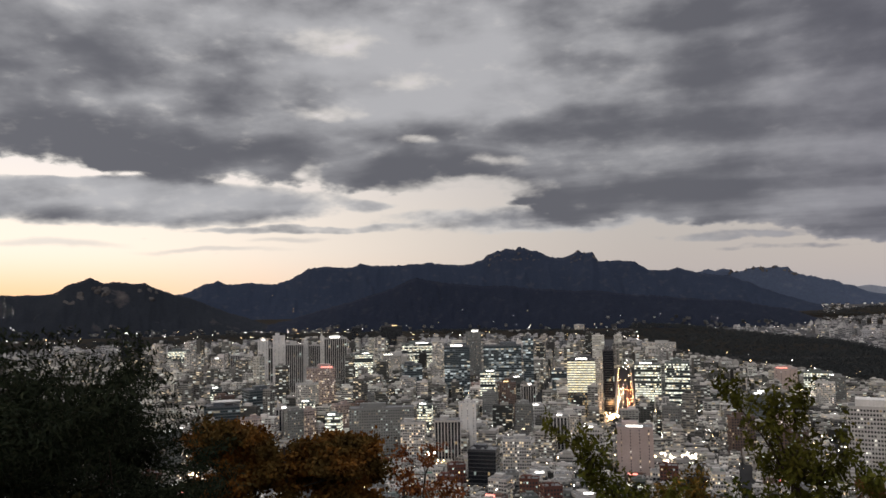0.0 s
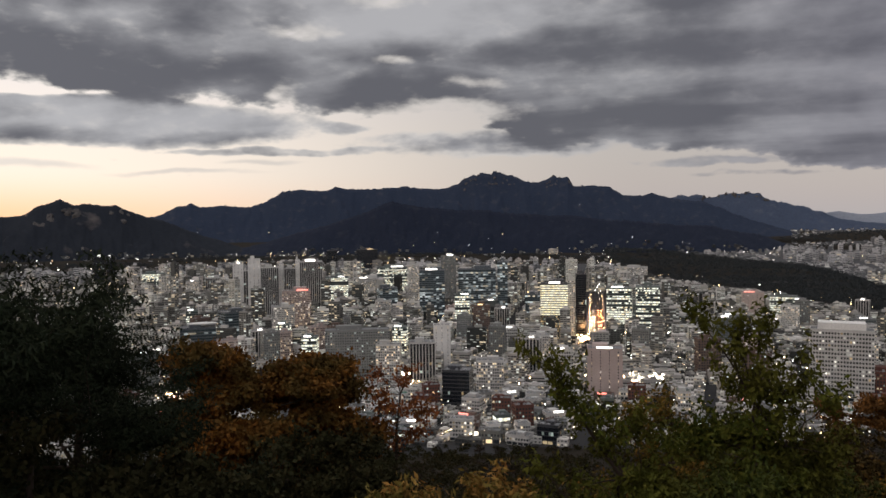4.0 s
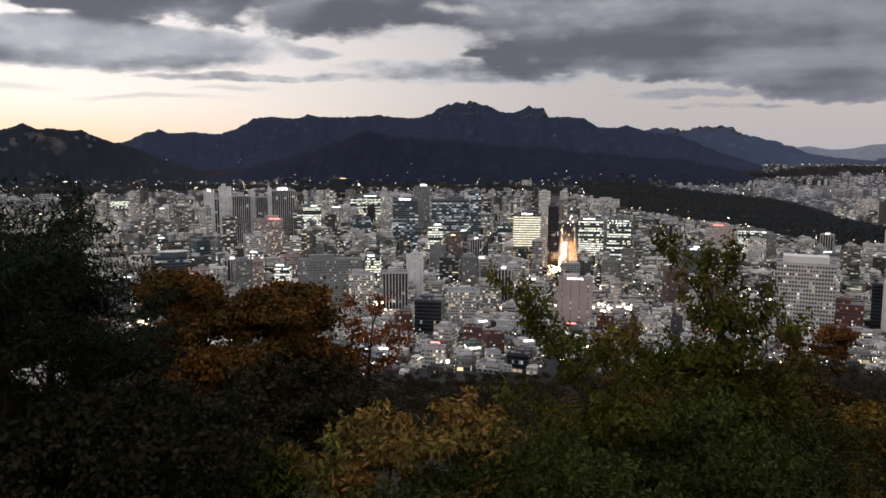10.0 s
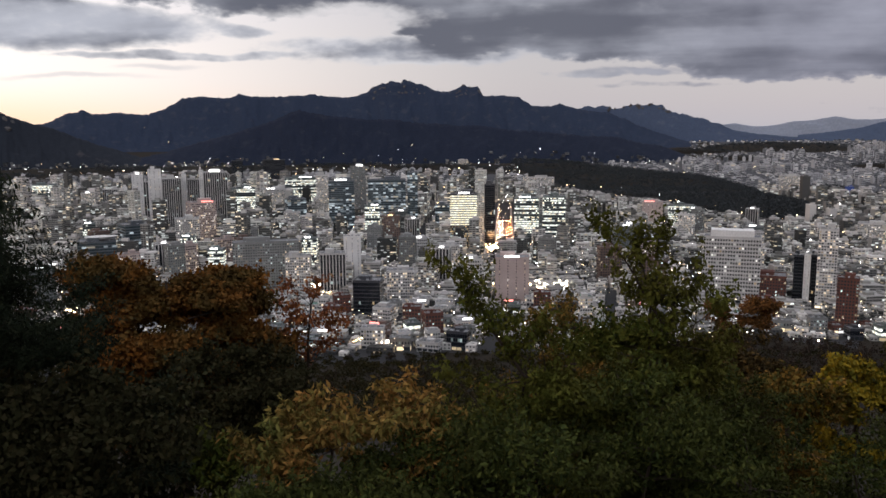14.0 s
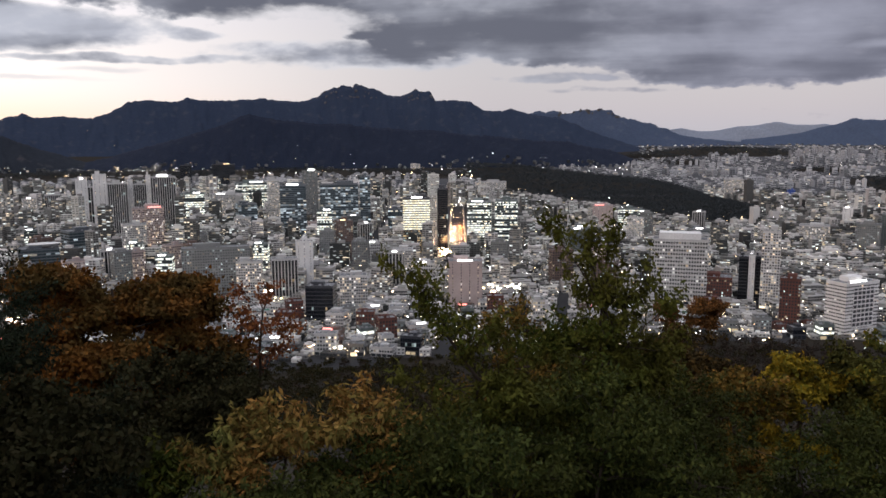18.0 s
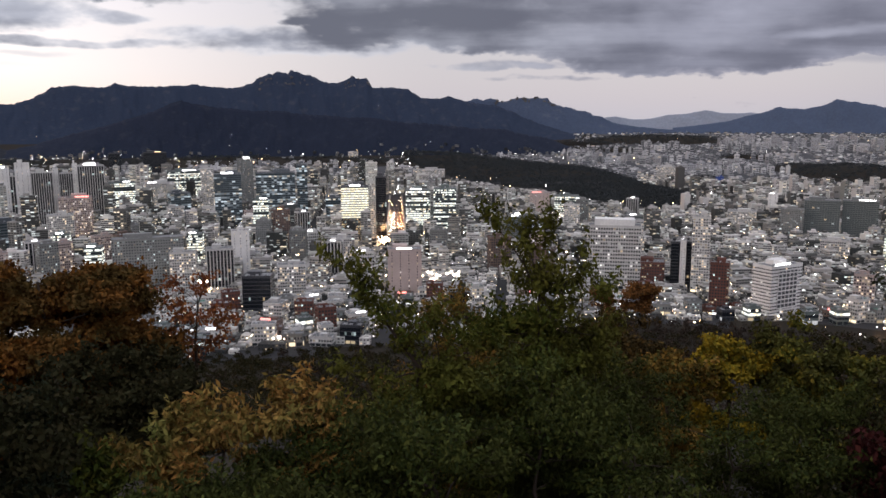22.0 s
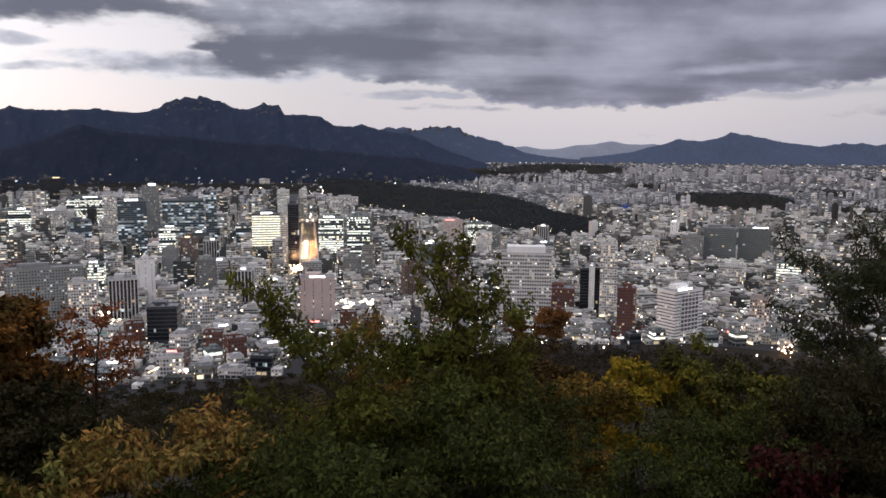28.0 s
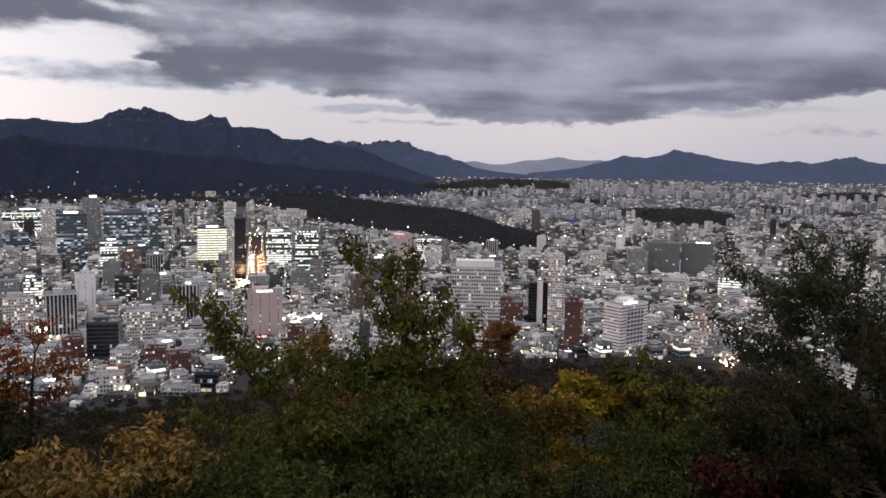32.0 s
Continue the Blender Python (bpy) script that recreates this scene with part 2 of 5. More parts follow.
def lit_glass(name, lit, strength, warm=0.3, tint=(0.03, 0.035, 0.04), rows=0.0, even=0.0, cool=(0.80, 0.97, 0.90), amber=(1.0, 0.72, 0.38)):
    """Window panes: dark glossy glass, of which a share is lit from inside. rows: how far a whole floor goes on or off together."""
    m = bpy.data.materials.new(name)
    m.use_nodes = True
    m.cycles.emission_sampling = "NONE"
    nt = m.node_tree
    b = nt.nodes["Principled BSDF"]
    b.inputs["Roughness"].default_value = 0.12
    b.inputs["Base Color"].default_value = (*tint, 1)
    geo = nt.nodes.new("ShaderNodeNewGeometry")
    obi = nt.nodes.new("ShaderNodeObjectInfo")

    def mt(op, a, b2, c=0.0):
        n = nt.nodes.new("ShaderNodeMath")
        n.operation = op
        for i, v in enumerate((a, b2, c)):
            if isinstance(v, (int, float)):
                n.inputs[i].default_value = v
            else:
                nt.links.new(v, n.inputs[i])
        return n.outputs[0]

    w = mt("MULTIPLY_ADD", geo.outputs["Random Per Island"], 613.7, mt("MULTIPLY", obi.outputs["Random"], 391.3))
    wn1 = nt.nodes.new("ShaderNodeTexWhiteNoise")
    wn1.noise_dimensions = "1D"
    nt.links.new(w, wn1.inputs["W"])
    wn2 = nt.nodes.new("ShaderNodeTexWhiteNoise")
    wn2.noise_dimensions = "1D"
    nt.links.new(mt("MULTIPLY", obi.outputs["Random"], 777.7), wn2.inputs["W"])
    sp = nt.nodes.new("ShaderNodeSeparateColor")
    nt.links.new(wn1.outputs["Color"], sp.inputs[0])
    sel = mt("ADD", mt("MULTIPLY", sp.outputs[0], 1 - rows), mt("MULTIPLY", wn2.outputs["Value"], rows))
    on = mt("LESS_THAN", sel, lit)
    power = mt("MULTIPLY", on, mt("MULTIPLY_ADD", mt("POWER", sp.outputs[1], 2.0), strength * 1.3 * (1 - even), strength * (0.25 + 0.6 * even)))
    col = nt.nodes.new("ShaderNodeMix")
    col.data_type = "RGBA"
    nt.links.new(mt("LESS_THAN", sp.outputs[2], warm), col.inputs[0])
    col.inputs[6].default_value, col.inputs[7].default_value = (*cool, 1), (*amber, 1)
    nt.links.new(col.outputs[2], b.inputs["Emission Color"])
    nt.links.new(power, b.inputs["Emission Strength"])
    return m


def glow_mat(name, color, strength, sample=False, vary=True):
    m = bpy.data.materials.new(name)
    m.use_nodes = True
    if not sample:
        m.cycles.emission_sampling = "NONE"
    nt = m.node_tree
    b = nt.nodes["Principled BSDF"]
    b.inputs["Base Color"].default_value = (0.6, 0.6, 0.6, 1)
    b.inputs["Emission Color"].default_value = (*color, 1)
    b.inputs["Emission Strength"].default_value = strength
    if vary:
        geo = nt.nodes.new("ShaderNodeNewGeometry")
        n = nt.nodes.new("ShaderNodeMath")
        n.operation = "MULTIPLY_ADD"
        nt.links.new(geo.outputs["Random Per Island"], n.inputs[0])
        n.inputs[1].default_value, n.inputs[2].default_value = strength * 1.2, strength * 0.3
        nt.links.new(n.outputs[0], b.inputs["Emission Strength"])
    return m


def leaf_mat(name, a, b, c=None, rough=0.75, patch=None):
    """Leaves in two or three colours, leaf by leaf; patch: a colour that takes over whole boughs."""
    m = bpy.data.materials.new(name)
    m.use_nodes = True
    nt = m.node_tree
    p = nt.nodes["Principled BSDF"]
    p.inputs["Roughness"].default_value = rough
    p.inputs["Specular IOR Level"].default_value = 0.04
    geo = nt.nodes.new("ShaderNodeNewGeometry")
    ramp = nt.nodes.new("ShaderNodeValToRGB")
    ramp.color_ramp.elements[0].color = (*a, 1)
    ramp.color_ramp.elements[1].color = (*(c or b), 1)
    e = ramp.color_ramp.elements.new(0.55)
    e.color = (*b, 1)
    nt.links.new(geo.outputs["Random Per Island"], ramp.inputs[0])
    co = nt.nodes.new("ShaderNodeTexCoord")
    nz = nt.nodes.new("ShaderNodeTexNoise")
    nz.inputs["Scale"].default_value = 1.3
    nt.links.new(co.outputs["Object"], nz.inputs["Vector"])
    h = nt.nodes.new("ShaderNodeHueSaturation")
    mr = nt.nodes.new("ShaderNodeMapRange")
    mr.inputs[1].default_value, mr.inputs[2].default_value = 0.3, 0.7
    mr.inputs[3].default_value, mr.inputs[4].default_value = 0.6, 1.35
    nt.links.new(nz.outputs[0], mr.inputs[0])
    nt.links.new(mr.outputs[0], h.inputs["Value"])
    nt.links.new(ramp.outputs[0], h.inputs["Color"])
    if patch:
        bough = nt.nodes.new("ShaderNodeTexNoise")
        bough.inputs["Scale"].default_value, bough.inputs["Detail"].default_value = 0.75, 3
        nt.links.new(co.outputs["Object"], bough.inputs["Vector"])
        pr = nt.nodes.new("ShaderNodeMapRange")
        pr.inputs[1].default_value, pr.inputs[2].default_value = 0.40, 0.60
        nt.links.new(bough.outputs[0], pr.inputs[0])
        px = nt.nodes.new("ShaderNodeMix")
        px.data_type = "RGBA"
        nt.links.new(pr.outputs[0], px.inputs[0])
        nt.links.new(ramp.outputs[0], px.inputs[6])
        px.inputs[7].default_value = (*patch, 1)
        nt.links.new(px.outputs[2], h.inputs["Color"])
    nt.links.new(h.outputs[0], p.inputs["Base Color"])
    return m


WALL = {
    "white": material("pale_render", (0.55, 0.535, 0.51), 0.75, vary=0.12, grain=0.6),
    "bright": material("white_concrete", (0.80, 0.78, 0.75), 0.7, vary=0.05, grain=0.6),
    "paint": material("blue_wall_paint", (0.06, 0.10, 0.32), 0.6, vary=0.05, grain=0.6),
    "smoke": material("smoky_cladding", (0.17, 0.18, 0.178), 0.3, vary=0.1, grain=0.8),
    "grey": material("grey_panel", (0.23, 0.232, 0.222), 0.7, vary=0.2, grain=0.6),
    "pink": material("pinkish_stone", (0.46, 0.37, 0.34), 0.7, vary=0.1, grain=0.8),
    "brown": material("brown_stone", (0.17, 0.12, 0.10), 0.6, vary=0.15, grain=0.8),
    "brick": material("red_brick", (0.135, 0.062, 0.048), 0.8, vary=0.15, grain=1.5),
    "dark": material("dark_cladding", (0.045, 0.047, 0.055), 0.35, vary=0.2, grain=0.8),
    "blue": material("blue_grey_cladding", (0.10, 0.115, 0.13), 0.3, vary=0.15, grain=0.8),
    "green": material("green_grey_cladding", (0.14, 0.17, 0.16), 0.4, vary=0.15, grain=0.8),
}
# walls of the far quarters, lightened in colour to give distance haze
HAZED_WALL = material("hazed_city_walls", (0.15, 0.152, 0.157), 0.8, vary=0.15, grain=0.5, by="island", second=(0.47, 0.465, 0.46))
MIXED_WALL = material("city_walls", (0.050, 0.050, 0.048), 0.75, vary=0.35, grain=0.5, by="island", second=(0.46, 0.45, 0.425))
ROOF = material("roof_screed", (0.21, 0.21, 0.21), 0.85, vary=0.25, grain=1.0)
ROOF_GREEN = material("green_roof_paint", (0.10, 0.22, 0.16), 0.7, vary=0.2, grain=1.0)
METAL = material("roof_plant_metal", (0.38, 0.39, 0.40), 0.45, 0.4, grain=2.0)
GLASS = {
    "office": lit_glass("office_glass", 0.56, 1.5, 0.2, rows=0.6, even=0.4, cool=(0.97, 1.0, 0.86), amber=(1.0, 0.86, 0.58)),
    "bright": lit_glass("bright_office_glass", 0.97, 1.2, 0.35, rows=0.3, even=0.7, cool=(1.0, 0.96, 0.76), amber=(1.0, 0.88, 0.55)),
    "dim": lit_glass("dim_glass", 0.16, 0.7, 0.45, amber=(1.0, 0.80, 0.5)),
    "dark": lit_glass("dark_glass", 0.12, 0.6, 0.3, (0.012, 0.014, 0.018), rows=0.5),
    "blue": lit_glass("blue_glass", 0.40, 0.5, 0.2, (0.035, 0.052, 0.058), rows=0.55, cool=(0.85, 0.97, 1.0), amber=(1.0, 0.88, 0.65)),
    "home": lit_glass("city_glass", 0.34, 0.95, 0.55, cool=(1.0, 0.94, 0.84), amber=(1.0, 0.78, 0.48)),
    "far": lit_glass("far_city_glass", 0.30, 0.8, 0.5, (0.045, 0.05, 0.05), cool=(0.95, 1.0, 0.93), amber=(1.0, 0.82, 0.55)),
    "smoke": lit_glass("smoky_glass", 0.10, 0.35, 0.3, (0.075, 0.088, 0.085), rows=0.4, cool=(0.9, 1.0, 0.95)),
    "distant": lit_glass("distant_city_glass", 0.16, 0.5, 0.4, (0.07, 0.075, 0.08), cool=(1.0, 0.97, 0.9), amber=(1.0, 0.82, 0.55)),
    "square": lit_glass("square_window_glass", 0.09, 0.9, 0.25, (0.022, 0.024, 0.026), cool=(1.0, 0.97, 0.88)),
    "amber": lit_glass("amber_office_glass", 0.55, 0.5, 0.85, rows=0.2, amber=(1.0, 0.72, 0.36)),
    "shop": lit_glass("shop_glass", 0.4, 1.4, 0.4, cool=(1.0, 0.98, 0.92), amber=(1.0, 0.78, 0.45)),
}
SIGN_WHITE = glow_mat("white_sign_light", (1.0, 0.97, 0.92), 3.0)
SIGN_RED = glow_mat("red_sign_light", (1.0, 0.20, 0.14), 2.2)
SIGN_GOLD = glow_mat("amber_sign_light", (1.0, 0.66, 0.28), 2.0)
SIGN_BLUE = glow_mat("violet_sign_light", (0.55, 0.55, 1.0), 1.8)
LAMP_WHITE = glow_mat("lamp_white", (1.0, 0.93, 0.82), 13.0)
LAMP_WARM = glow_mat("lamp_warm", (1.0, 0.62, 0.28), 13.0)
SQUARE_WHITE = glow_mat("square_lamp_white", (1.0, 0.86, 0.66), 70.0, sample=True)
SQUARE_WARM = glow_mat("square_lamp_warm", (1.0, 0.56, 0.24), 90.0, sample=True)
ROAD_LAMP = glow_mat("road_lamp", (1.0, 0.50, 0.18), 42.0, sample=True)
ASPHALT = material("asphalt", (0.05, 0.05, 0.052), 0.85, grain=4.0)
BARK = material("bark", (0.045, 0.032, 0.024), 0.9, grain=14.0, bump=0.6)
ROCK = (0.20, 0.18, 0.17)

# ---------------------------------------------------------------- the lie of the land
def rise(x, y):
    """Height of the ground: the hill under the camera, the city's plain, the slow rise beyond it."""
    d = math.hypot(x, y)
    e = math.sqrt(0.6 * x * x + (y * y if y > 0 else 0))
    z = 198.4 * max(0.0, 1 - e / 680) ** 1.5
    if y < 0:
        z += 0.3 * min(-y, 120)
    if d > 2600:
        z += 150 * (min(d, 4990) - 2600) ** 1.3 / 2100 ** 1.3
    return z


def spot(az, d):
    return d * math.sin(radians(az)), d * math.cos(radians(az))


def mesh_object(name, verts, faces, mat=None, parent=None, smooth=False):
    me = bpy.data.meshes.new(name)
    me.from_pydata(verts, [], faces)
    if mat:
        me.materials.append(mat)
    if smooth:
        me.shade_smooth()
    ob = new(name, me)
    if parent:
        ob.parent = parent
    return ob


CITY_GROUND = material("city_ground", (0.036, 0.036, 0.037), 0.85, grain=0.3)
HILL_GROUND = material("leaf_litter_ground", (0.022, 0.018, 0.013), 0.95, grain=1.5, bump=0.5)
verts, faces = [(0, 0, rise(0, 0))], []
rings = [1.5, 3, 5, 8, 12, 17, 24, 33, 45, 60, 80, 105, 135, 170, 210, 255, 305, 360, 420, 485, 555, 620, 655, 690, 725, 760, 795, 850, 1000, 1300, 1700,
         2200, 2600, 2800, 3000, 3250, 3500, 3750, 4000, 4250, 4500, 4750, 4980]
SEG = 144
for r in rings:
    for k in range(SEG):
        x, y = spot(360 * k / SEG, r)
        bumpy = 0.25 * noise.noise((x * 0.15, y * 0.15, 0)) * min(1, r / 8) if r < 400 else 0
        verts.append((x, y, rise(x, y) + bumpy))
for k in range(SEG):
    faces.append((0, 1 + (k + 1) % SEG, 1 + k))
for i in range(len(rings) - 1):
    for k in range(SEG):
        a, b = 1 + i * SEG + k, 1 + i * SEG + (k + 1) % SEG
        faces.append((a, b, b + SEG, a + SEG))
ground = mesh_object("ground", verts, faces, CITY_GROUND, smooth=True)
ground.data.materials.append(HILL_GROUND)
# beyond 2700 m the ground colour is raised to include haze
ground.data.materials.append(material("hazed_city_ground", (0.075, 0.075, 0.078), 0.9, grain=0.05))
for p in ground.data.polygons:
    c = p.center
    east = 24 < math.degrees(math.atan2(c.x, c.y)) < 54
    if math.sqrt(0.6 * c.x ** 2 + c.y ** 2) < (760 if east else 670) or c.y < 0:
        p.material_index = 1
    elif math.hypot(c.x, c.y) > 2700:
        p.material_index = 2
    if c.y > 0 and math.hypot(c.x, c.y) > 3240 and (math.degrees(math.atan2(c.x, c.y)) < 15 or (math.hypot(c.x, c.y) > 3650 and math.degrees(math.atan2(c.x, c.y)) < 27)):
        p.material_index = 1
tagged(ground, "dark wooded hillside falling to a grey city plain", "ground", kind="structure")


def mountain_mat(name, forest, rock, rock_share, scale=0.022):
    m = bpy.data.materials.new(name)
    m.use_nodes = True
    nt = m.node_tree
    b = nt.nodes["Principled BSDF"]
    b.inputs["Roughness"].default_value = 0.95
    b.inputs["Specular IOR Level"].default_value = 0.1
    co = nt.nodes.new("ShaderNodeTexCoord")
    n1 = nt.nodes.new("ShaderNodeTexNoise")
    n1.inputs["Scale"].default_value, n1.inputs["Detail"].default_value = scale, 8
    n2 = nt.nodes.new("ShaderNodeTexNoise")
    n2.inputs["Scale"].default_value, n2.inputs["Detail"].default_value = 0.09, 5
    for n in (n1, n2):
        nt.links.new(co.outputs["Object"], n.inputs["Vector"])
    mr = nt.nodes.new("ShaderNodeMapRange")
    mr.inputs[1].default_value, mr.inputs[2].default_value = 0.68 - rock_share, 0.80 - rock_share
    nt.links.new(n1.outputs[0], mr.inputs[0])
    mx = nt.nodes.new("ShaderNodeMix")
    mx.data_type = "RGBA"
    nt.links.new(mr.outputs[0], mx.inputs[0])
    mx.inputs[6].default_value, mx.inputs[7].default_value = (*forest, 1), (*rock, 1)
    h = nt.nodes.new("ShaderNodeHueSaturation")
    nt.links.new(mx.outputs[2], h.inputs["Color"])
    v = nt.nodes.new("ShaderNodeMath")
    v.operation = "MULTIPLY_ADD"
    nt.links.new(n2.outputs[0], v.inputs[0])
    v.inputs[1].default_value, v.inputs[2].default_value = 0.5, 0.75
    nt.links.new(v.outputs[0], h.inputs["Value"])
    nt.links.new(h.outputs[0], b.inputs["Base Color"])
    return m


slopes = {}


def mountain(name, label, az0, az1, dist, depth, floor_el, peaks, mat, rough=1.0, crag=0.0):
    """A range seen from the hill: peaks are (azimuth, elevation of the top) in degrees, west to east; spurs run down its front."""
    nu, nv = int((az1 - az0) * 13), 26
    verts, faces = [], []

    def crest(az):
        i1 = next((n for n, q in enumerate(peaks) if q[0] > az), len(peaks))
        if i1 == 0 or i1 == len(peaks):
            a, e = peaks[0 if i1 == 0 else -1]
            return floor_el + (e - floor_el) * math.exp(-abs(az - a) / 4)
        (a, e), (a2, e2) = peaks[i1 - 1], peaks[i1]
        u = (az - a) / (a2 - a)
        return e + (e2 - e) * (0.5 * u + 0.5 * (3 * u * u - 2 * u ** 3)) - min(0.05, 0.03 * (a2 - a)) * math.sin(math.pi * u)

    for i in range(nu + 1):
        az = az0 + (az1 - az0) * i / nu
        sharp = crest(az)
        top = sum(crest(az + 0.35 * m) for m in range(-4, 5)) / 9
        j = noise.fractal((az * 1.1, dist * 0.01, 0), 0.9, 2.0, 5)
        k = noise.fractal((az * 4.5, dist * 0.01, 5), 0.8, 2.1, 4)
        high = max(0, (top - floor_el)) / 4
        sharp += 0.06 * j * rough * min(1, high * 3)
        teeth = sharp - top + 0.075 * k * rough * min(1, high * 3) + crag * max(0, top - 2.9) * noise.fractal((az * 3.3, 7, dist * 0.01), 0.7, 2.2, 4)
        for q in range(nv + 1):
            s = q / nv                                    # 0 foot in front, 0.62 ridge, 1 foot behind
            d = dist - depth * 0.62 + depth * s
            x, y = spot(az, d)
            ridge_z = 200 + dist * math.tan(radians(top))
            foot_z = rise(*spot(az, min(d, 4900))) - 8
            f = s / 0.62 if s < 0.62 else (1 - s) / 0.38
            spur = noise.fractal((az * 0.55 + s * 1.1, s * 1.6, dist * 0.003), 0.9, 2.0, 4) * 0.20 + 0.05 * noise.fractal((az * 1.8 - s * 3, s * 6, 2), 0.9, 2, 3)
            f2 = min(1.0, max(0.0, f ** 1.15 + spur * f * (1 - f) * 3.0))
            verts.append((x, y, foot_z + (max(ridge_z, foot_z) - foot_z) * f2 + dist * math.tan(radians(teeth)) * f ** 5))
    for i in range(nu):
        for q in range(nv):
            a = i * (nv + 1) + q
            faces.append((a, a + nv + 1, a + nv + 2, a + 1))
    ob = mesh_object(name, verts, faces, mat, smooth=True)
    slopes[name] = (verts, nv + 1, az0, az1, nu)
    return tagged(ob, label, "mountain", "mountains round the city")


# aerial haze is mixed into these colours: bluer, then paler, with distance
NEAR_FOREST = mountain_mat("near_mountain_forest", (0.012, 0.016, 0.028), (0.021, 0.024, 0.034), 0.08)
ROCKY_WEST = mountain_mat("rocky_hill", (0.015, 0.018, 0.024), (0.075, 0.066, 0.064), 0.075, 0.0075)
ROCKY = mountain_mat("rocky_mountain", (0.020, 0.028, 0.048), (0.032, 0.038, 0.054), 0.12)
HAZED_FOREST = mountain_mat("hazed_mountain_forest", (0.044, 0.058, 0.090), (0.060, 0.070, 0.098), 0.10)
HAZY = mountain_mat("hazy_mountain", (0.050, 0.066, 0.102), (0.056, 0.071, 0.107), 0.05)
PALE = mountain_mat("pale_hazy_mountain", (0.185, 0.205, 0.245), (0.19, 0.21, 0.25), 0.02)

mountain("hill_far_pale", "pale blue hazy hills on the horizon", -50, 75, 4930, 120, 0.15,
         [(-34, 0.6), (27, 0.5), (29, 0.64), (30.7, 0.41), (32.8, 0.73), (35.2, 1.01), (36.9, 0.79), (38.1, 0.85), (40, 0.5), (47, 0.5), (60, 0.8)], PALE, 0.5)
mountain("mountain_dobong", "granite range behind the main ridge, blue-grey with painted haze", 14, 36, 4850, 300, -0.6,
         [(18.35, 1.8), (19, 2.02), (19.5, 1.84), (20.05, 1.99), (20.8, 1.77), (21.35, 1.83), (21.7, 2.01), (22.25, 2.03), (22.96, 1.93), (23.4, 2.13), (23.75, 2.02), (24.1, 2.03), (24.43, 1.65), (25.7, 1.31), (26.9, 1.01), (28.04, 0.61), (29.25, 0.1)], HAZED_FOREST, 0.8)
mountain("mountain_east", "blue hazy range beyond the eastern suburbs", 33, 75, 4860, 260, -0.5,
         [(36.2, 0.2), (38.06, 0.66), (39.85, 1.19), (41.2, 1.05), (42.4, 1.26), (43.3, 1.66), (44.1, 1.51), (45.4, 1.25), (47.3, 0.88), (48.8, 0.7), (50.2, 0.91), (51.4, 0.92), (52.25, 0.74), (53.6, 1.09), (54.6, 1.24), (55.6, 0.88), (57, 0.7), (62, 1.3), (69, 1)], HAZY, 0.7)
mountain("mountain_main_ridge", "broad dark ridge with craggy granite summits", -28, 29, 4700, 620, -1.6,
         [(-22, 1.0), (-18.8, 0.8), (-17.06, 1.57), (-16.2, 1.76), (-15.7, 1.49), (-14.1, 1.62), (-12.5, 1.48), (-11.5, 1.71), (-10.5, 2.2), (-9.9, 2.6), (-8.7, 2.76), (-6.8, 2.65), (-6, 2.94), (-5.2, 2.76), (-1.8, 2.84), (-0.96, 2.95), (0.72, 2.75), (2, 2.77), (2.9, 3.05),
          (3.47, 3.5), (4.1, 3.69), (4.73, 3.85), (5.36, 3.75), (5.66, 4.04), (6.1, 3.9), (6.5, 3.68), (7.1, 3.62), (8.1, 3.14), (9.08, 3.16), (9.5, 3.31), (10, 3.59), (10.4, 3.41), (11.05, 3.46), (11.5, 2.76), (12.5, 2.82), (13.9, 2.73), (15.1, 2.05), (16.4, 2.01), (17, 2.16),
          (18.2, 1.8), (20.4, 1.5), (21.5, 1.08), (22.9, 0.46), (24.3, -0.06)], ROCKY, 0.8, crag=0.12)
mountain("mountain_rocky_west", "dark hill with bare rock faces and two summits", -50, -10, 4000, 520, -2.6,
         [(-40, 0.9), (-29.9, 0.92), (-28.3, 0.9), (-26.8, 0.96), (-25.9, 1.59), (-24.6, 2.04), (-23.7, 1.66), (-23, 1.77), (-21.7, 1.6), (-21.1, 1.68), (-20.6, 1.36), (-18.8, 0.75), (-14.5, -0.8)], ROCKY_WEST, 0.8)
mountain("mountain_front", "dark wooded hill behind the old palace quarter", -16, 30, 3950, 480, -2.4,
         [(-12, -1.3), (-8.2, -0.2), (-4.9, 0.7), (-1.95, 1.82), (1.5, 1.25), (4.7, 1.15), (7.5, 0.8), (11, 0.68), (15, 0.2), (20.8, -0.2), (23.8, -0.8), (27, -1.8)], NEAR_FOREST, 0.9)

# bare granite on the summits
GRANITE = material("granite", (0.095, 0.088, 0.086), 0.9, vary=0.2, grain=0.12, bump=0.4)
rk = random.Random(9)


def rock_data(seed):
    bm = bmesh.new()
    bmesh.ops.create_icosphere(bm, subdivisions=2, radius=1)
    for q in bm.verts:
        n = noise.noise(q.co * 1.3 + Vector((seed, 0, 0))) * 0.45 + noise.noise(q.co * 3.1 + Vector((0, seed, 0))) * 0.2
        q.co *= 1 + n
    me = bpy.data.meshes.new("rock_outcrop")
    bm.to_mesh(me)
    bm.free()
    me.materials.append(GRANITE)
    return me


